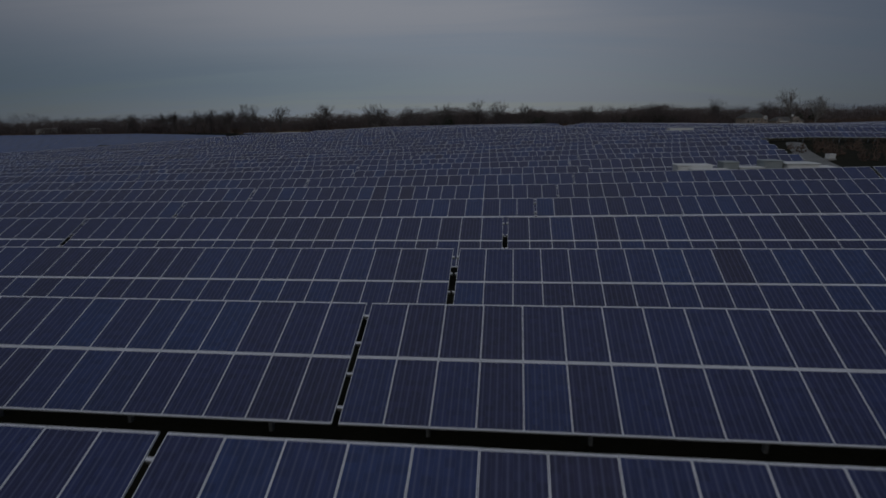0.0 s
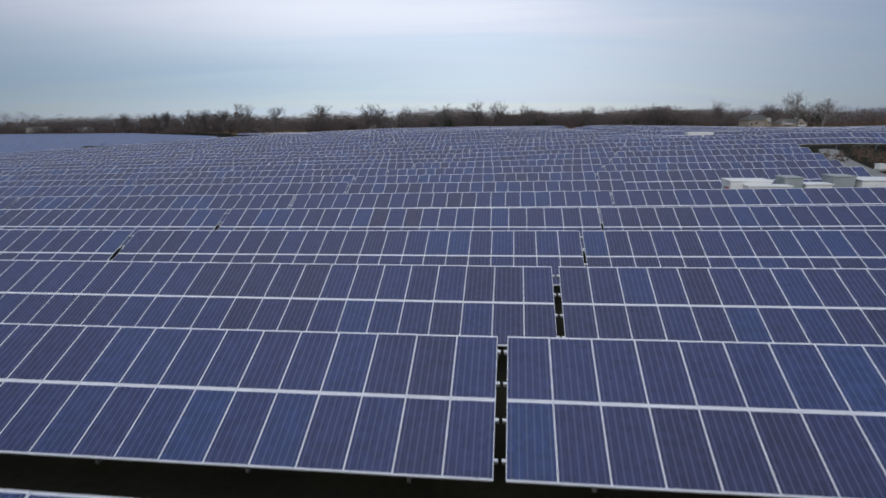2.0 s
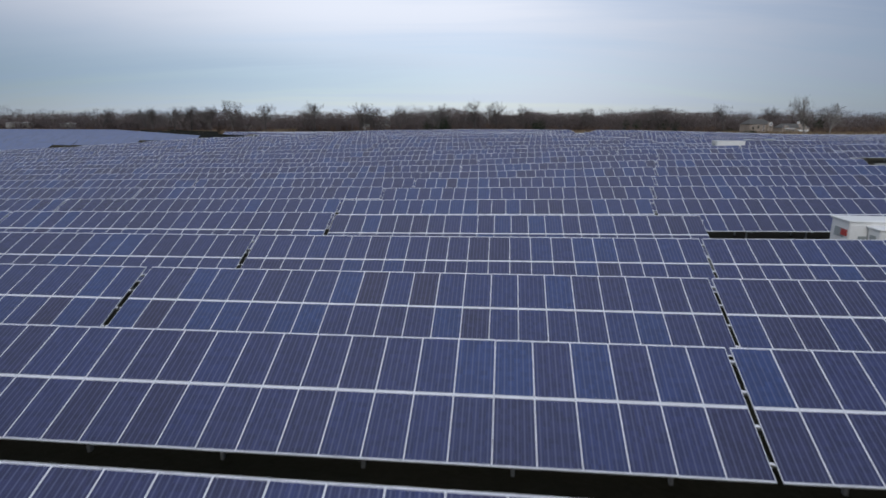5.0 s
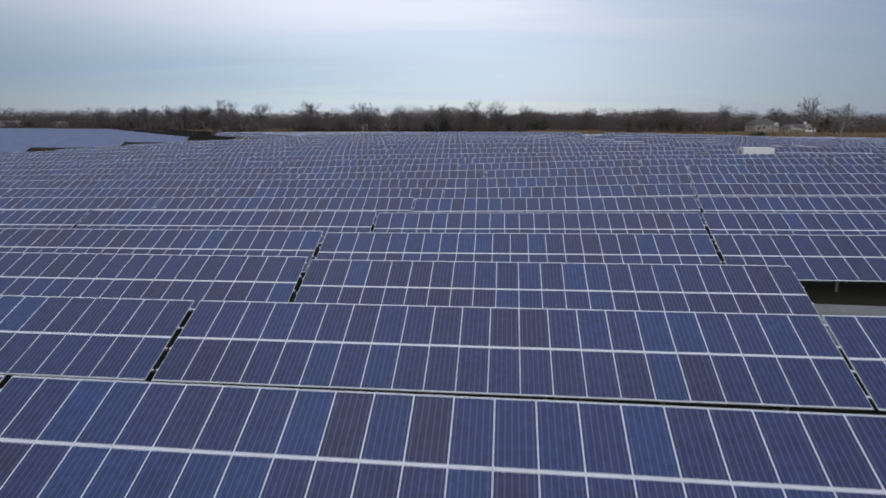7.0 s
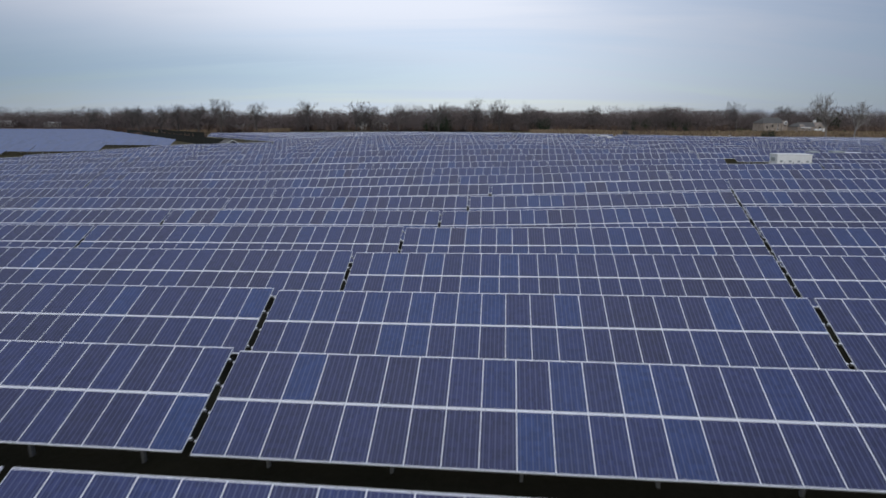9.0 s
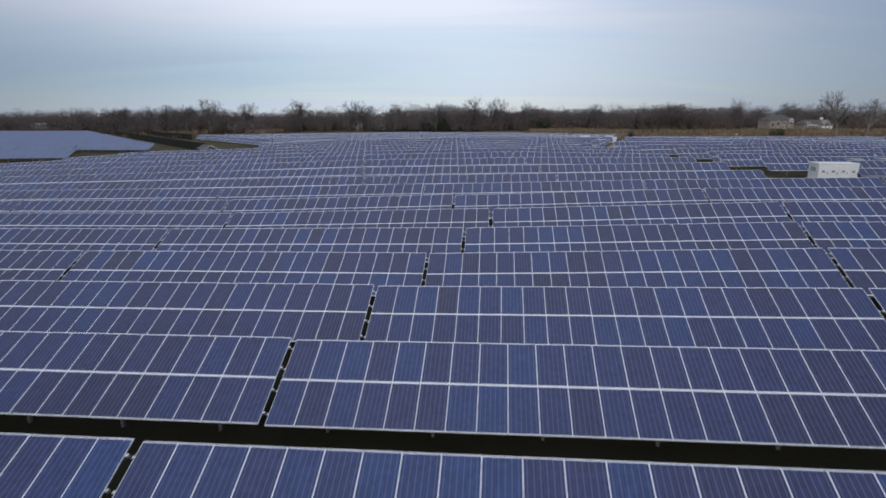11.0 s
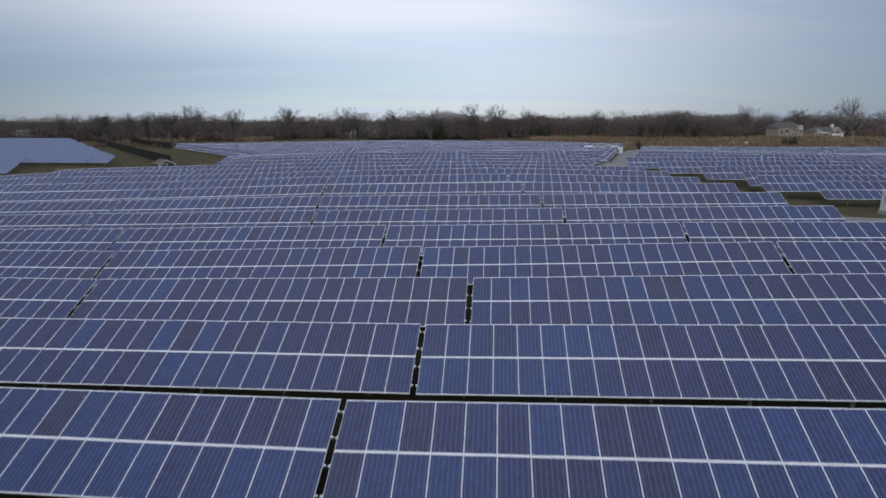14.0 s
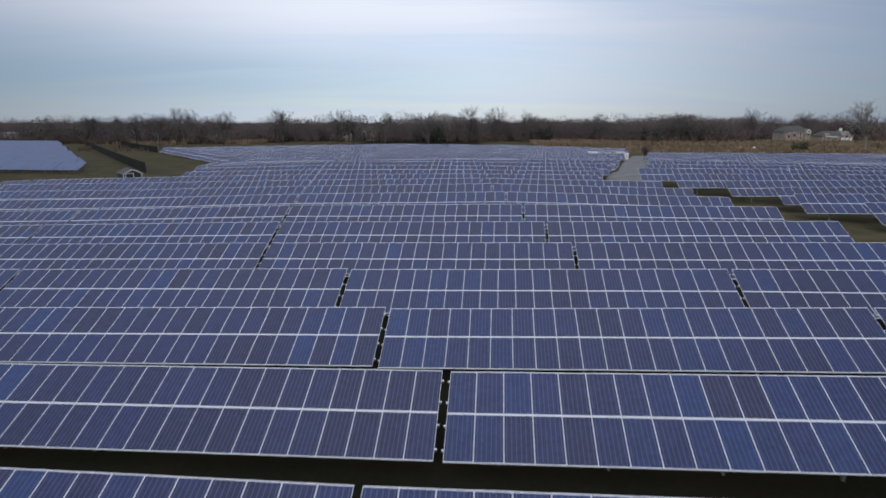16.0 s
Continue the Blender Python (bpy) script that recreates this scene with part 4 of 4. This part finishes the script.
woods("evergreens", 5, (64, 78), (424, 440), 8, 11, 27, M_EVERGREEN, "dark evergreens among the bare trees", 190, 2.6)
woods("evergreens", 7, (130, 175), (432, 452), 7, 10, 28, M_EVERGREEN, "dark evergreens among the bare trees", 190, 2.6)
woods("evergreens", 2, (292, 304), (470, 478), 12, 14, 29, M_EVERGREEN, "tall dark evergreens behind the houses", 260, 2.8)
woods("evergreen_shrubs", 4, (170, 178), (334, 342), 4.5, 6.0, 30, M_EVERGREEN, "dark evergreen shrubs before the houses", 200, 2.4)
woods("lane_shrubs", 70, (-170, -112), (320, 372), 1.6, 3.4, 8, M_SHRUB, "reddish brown shrubs between the fences", 50, 2.4)
woods("meadow_shrubs", 150, (84, 380), (288, 410), 1.2, 3.4, 9, M_SHRUB, "bare brown shrubs along the dry meadow", 60, 1.8)
woods("side_woods", 320, (-520, -352), (300, 445), 9, 12, 10, M_TWIG, "leafless woods beyond the lower block", 110, 2.8)
woods("hollow_shrubs", 110, (50, 92), (68, 92), 1.2, 3.0, 14, M_SHRUB, "dark bare shrubs on the grass hollow", 60, 1.4)


def tall_grass(name, count, xs, ys, seed, label, hmax=1.3):
    """Dry tufts, each a few blades."""
    rng = np.random.default_rng(seed)
    x, y = rng.uniform(*xs, count), rng.uniform(*ys, count)
    z = ground_height(x, y)
    h, a, w = rng.uniform(0.5, hmax, count), rng.uniform(0, 6.283, count), rng.uniform(0.3, 0.9, count)
    dx, dy = np.cos(a) * w, np.sin(a) * w
    lean = rng.normal(0, 0.25, (count, 2))
    v = np.stack([np.stack([x - dx, y - dy, z - 0.05], 1), np.stack([x + dx, y + dy, z - 0.05], 1), np.stack([x + dx * 0.5 + lean[:, 0], y + dy * 0.5 + lean[:, 1], z + h], 1),
                  np.stack([x - dx * 0.6 + lean[:, 0], y - dy * 0.6 + lean[:, 1], z + h * 0.8], 1)], 1).reshape(-1, 3)
    return tagged(mesh_object(name, v, np.arange(4 * count).reshape(-1, 4), [M_REED]), label, "grass", kind="stuff")


tall_grass("dry_grass", 12000, (88, 460), (284, 442), 21, "tall dry tan grass of the meadow before the woods", 1.5)
tall_grass("dry_grass", 3000, (62, 112), (384, 440), 22, "tall dry reeds at the foot of the woods", 2.0)
tall_grass("reed_bed", 800, (-122, -100), (414, 428), 23, "tall tan reeds before the woods", 2.8)
tall_grass("reed_bed", 500, (-190, -150), (412, 432), 24, "tall tan reeds before the woods", 2.6)


def small_tree(x, y, h, seed, label):
    return bare_tree(x, y, h, seed, label, M_BARK, 0.7)


small_tree(70.5, 254, 5.2, 71, "small bare tree beside the gravel lane")


# ---- houses ----
def house(x, y, yaw, w, d, h, rise, wall_mat, label, gables=(), windows=4, storeys=2, roof_mat=None):
    z = float(ground_height(x, y)) - 0.2
    ob = thing("house", x, y, z, yaw, label, "house", "houses before the woods")
    box_part("wall", (w, d, h), (0, 0, h / 2), wall_mat, ob, 0.03)
    bm = bmesh.new()
    o = 0.5
    hip = d * 0.35
    vs = [bm.verts.new(c) for c in ((-w / 2 - o, -d / 2 - o, h), (w / 2 + o, -d / 2 - o, h), (w / 2 + o, d / 2 + o, h), (-w / 2 - o, d / 2 + o, h),
                                    (-w / 2 + hip, 0, h + rise), (w / 2 - hip, 0, h + rise))]
    for f in ((0, 1, 5, 4), (1, 2, 5), (2, 3, 4, 5), (3, 0, 4), (3, 2, 1, 0)):
        bm.faces.new([vs[i] for i in f])
    roof = part("roof", bm, roof_mat or M_SHINGLE, ob)
    box_part("chimney", (1.0, 0.9, rise + 1.2), (w * 0.22, d * 0.12, h + rise * 0.55), M_BRICK, roof, 0.02)
    for gx, gw, gh in gables:
        bm = bmesh.new()
        y0, y1 = -d / 2 - 1.4, 0
        pts = [(gx - gw / 2, y0, 0), (gx + gw / 2, y0, 0), (gx + gw / 2, y0, gh), (gx, y0, gh + gw * 0.55), (gx - gw / 2, y0, gh)]
        a = [bm.verts.new(p) for p in pts]
        b = [bm.verts.new((p[0], y1, p[2])) for p in pts]
        bm.faces.new(a); bm.faces.new(b[::-1])
        for i in range(5):
            j = (i + 1) % 5
            bm.faces.new((a[j], a[i], b[i], b[j]))
        g = part("gable", bm, wall_mat, ob, "front gable with pale trim")
        for s in (-1, 1):
            box_part("barge_board", (gw * 0.66, 0.12, 0.4), (gx + s * gw * 0.26, y0 - 0.08, gh + gw * 0.28), M_SIDING, g, 0.01, "pale barge board", pose(0, 0, 0, 0, s * 47.7, 0))
        box_part("window", (1.2, 0.1, 1.5), (gx, y0 - 0.05, gh - 0.5), M_PANE, g, 0.01)
    for st in range(storeys):
        for k in range(windows):
            wx = -w / 2 + (k + 0.5) * w / windows
            win = new("window")
            win.parent = ob
            win.matrix_basis = pose(wx, -d / 2 - 0.03, 1.7 + st * 2.9)
            box_part("pane", (1.1, 0.06, 1.5), (0, 0, 0), M_PANE, win, 0.005)
            for fx, fw, fz, fh in ((0, 1.3, 0.8, 0.12), (0, 1.4, -0.8, 0.14), (-0.6, 0.12, 0, 1.6), (0.6, 0.12, 0, 1.6)):
                box_part("window_frame", (fw, 0.1, fh), (fx, -0.02, fz), M_WHITE, win, 0.005)
    return ob


def disc(name, r, depth, at, mat, parent, label=""):
    bm = bmesh.new()
    bmesh.ops.create_cone(bm, cap_ends=True, segments=14, radius1=r, radius2=r, depth=depth, matrix=Matrix.Translation(at) @ pose(0, 0, 0, 90, 0, 0))
    return part(name, bm, mat, parent, label)


stone_house = house(245.5, 458, 8, 19.3, 11, 6.0, 3.9, M_STONE, "large pale stone house with a grey hipped roof", ((7.0, 4.5, 5.2), (-7.4, 3.8, 3.6), (-3.2, 3.4, 4.4)), 4)
ring = disc("round_window", 1.35, 0.2, (7.0, -7.1, 6.2), M_WHITE, stone_house, "white round gable window")
disc("pane", 0.7, 0.1, (7.0, -7.25, 6.2), M_PANE, ring)
wing = house(267.5, 449, 8, 23, 9.6, 3.7, 3.0, M_STONE, "pale stone house wing with white gables and garage doors", ((-8.5, 3.6, 3.4), (5.1, 5.6, 3.7)), 6, 1)
box_part("cupola", (1.4, 1.4, 1.8), (5.6, 0, 7.5), M_WHITE, wing, 0.03, "white roof cupola")
for gx in (2.2, 5.6, 9.0):
    box_part("garage_door", (2.7, 0.14, 2.2), (gx, -6.35 if gx < 8 else -4.95, 1.35), M_WHITE, wing, 0.02, "white garage door")
box_part("porch_beam", (8.0, 0.5, 0.6), (-6.5, -6.6, 3.2), M_WHITE, wing, 0.05, "white porch beam")
house(-57, 447, 5, 13, 9, 5.0, 3.0, M_SIDING, "pale house half hidden in the woods", ((2, 4, 4.8),), 4)
house(-40, 449, -6, 12, 9, 5.2, 3.2, M_SIDING, "pale house half hidden in the woods", ((-2, 3.6, 5.0),), 4)
house(-140, 444, 12, 12, 8, 3.2, 2.0, M_SIDING, "low pale house behind the reeds", ((3, 3.5, 3.8),), 4, 1)
house(-311, 453, 20, 17, 9, 7.0, 0.8, M_SIDING, "long low white building far behind the field", (), 6, 1, M_SIDING)
house(-277, 454, 18, 9, 7, 6.6, 0.7, M_SIDING, "low white building far behind the field", (), 3, 1, M_SIDING)


# white marker posts and a small kiosk in the side hollow
def kiosk(x, y, label, k=1.0):
    ob = thing("meter_kiosk", x, y, float(ground_height(x, y)), 10, label, "electrical cabinet")
    box_part("plinth", (1.5 * k, 1.1 * k, 0.3 * k), (0, 0, 0.1 * k), M_CONCRETE, ob, 0.02)
    box_part("body", (1.3 * k, 0.9 * k, 0.7 * k), (0, 0, 0.6 * k), M_WHITE, ob, 0.03)
    box_part("roof", (1.45 * k, 1.05 * k, 0.08 * k), (0, 0, 0.98 * k), M_WHITE, ob, 0.02)
    box_part("door", (1.0 * k, 0.04, 0.55 * k), (0, -0.46 * k, 0.6 * k), M_WHITE, ob, 0.01)


kiosk(48.6, 71.2, "small white meter kiosk on the grass hollow", 0.75)
kiosk(162, 366, "small white box standing in the dry meadow")
kiosk(169.5, 367, "small white box standing in the dry meadow")
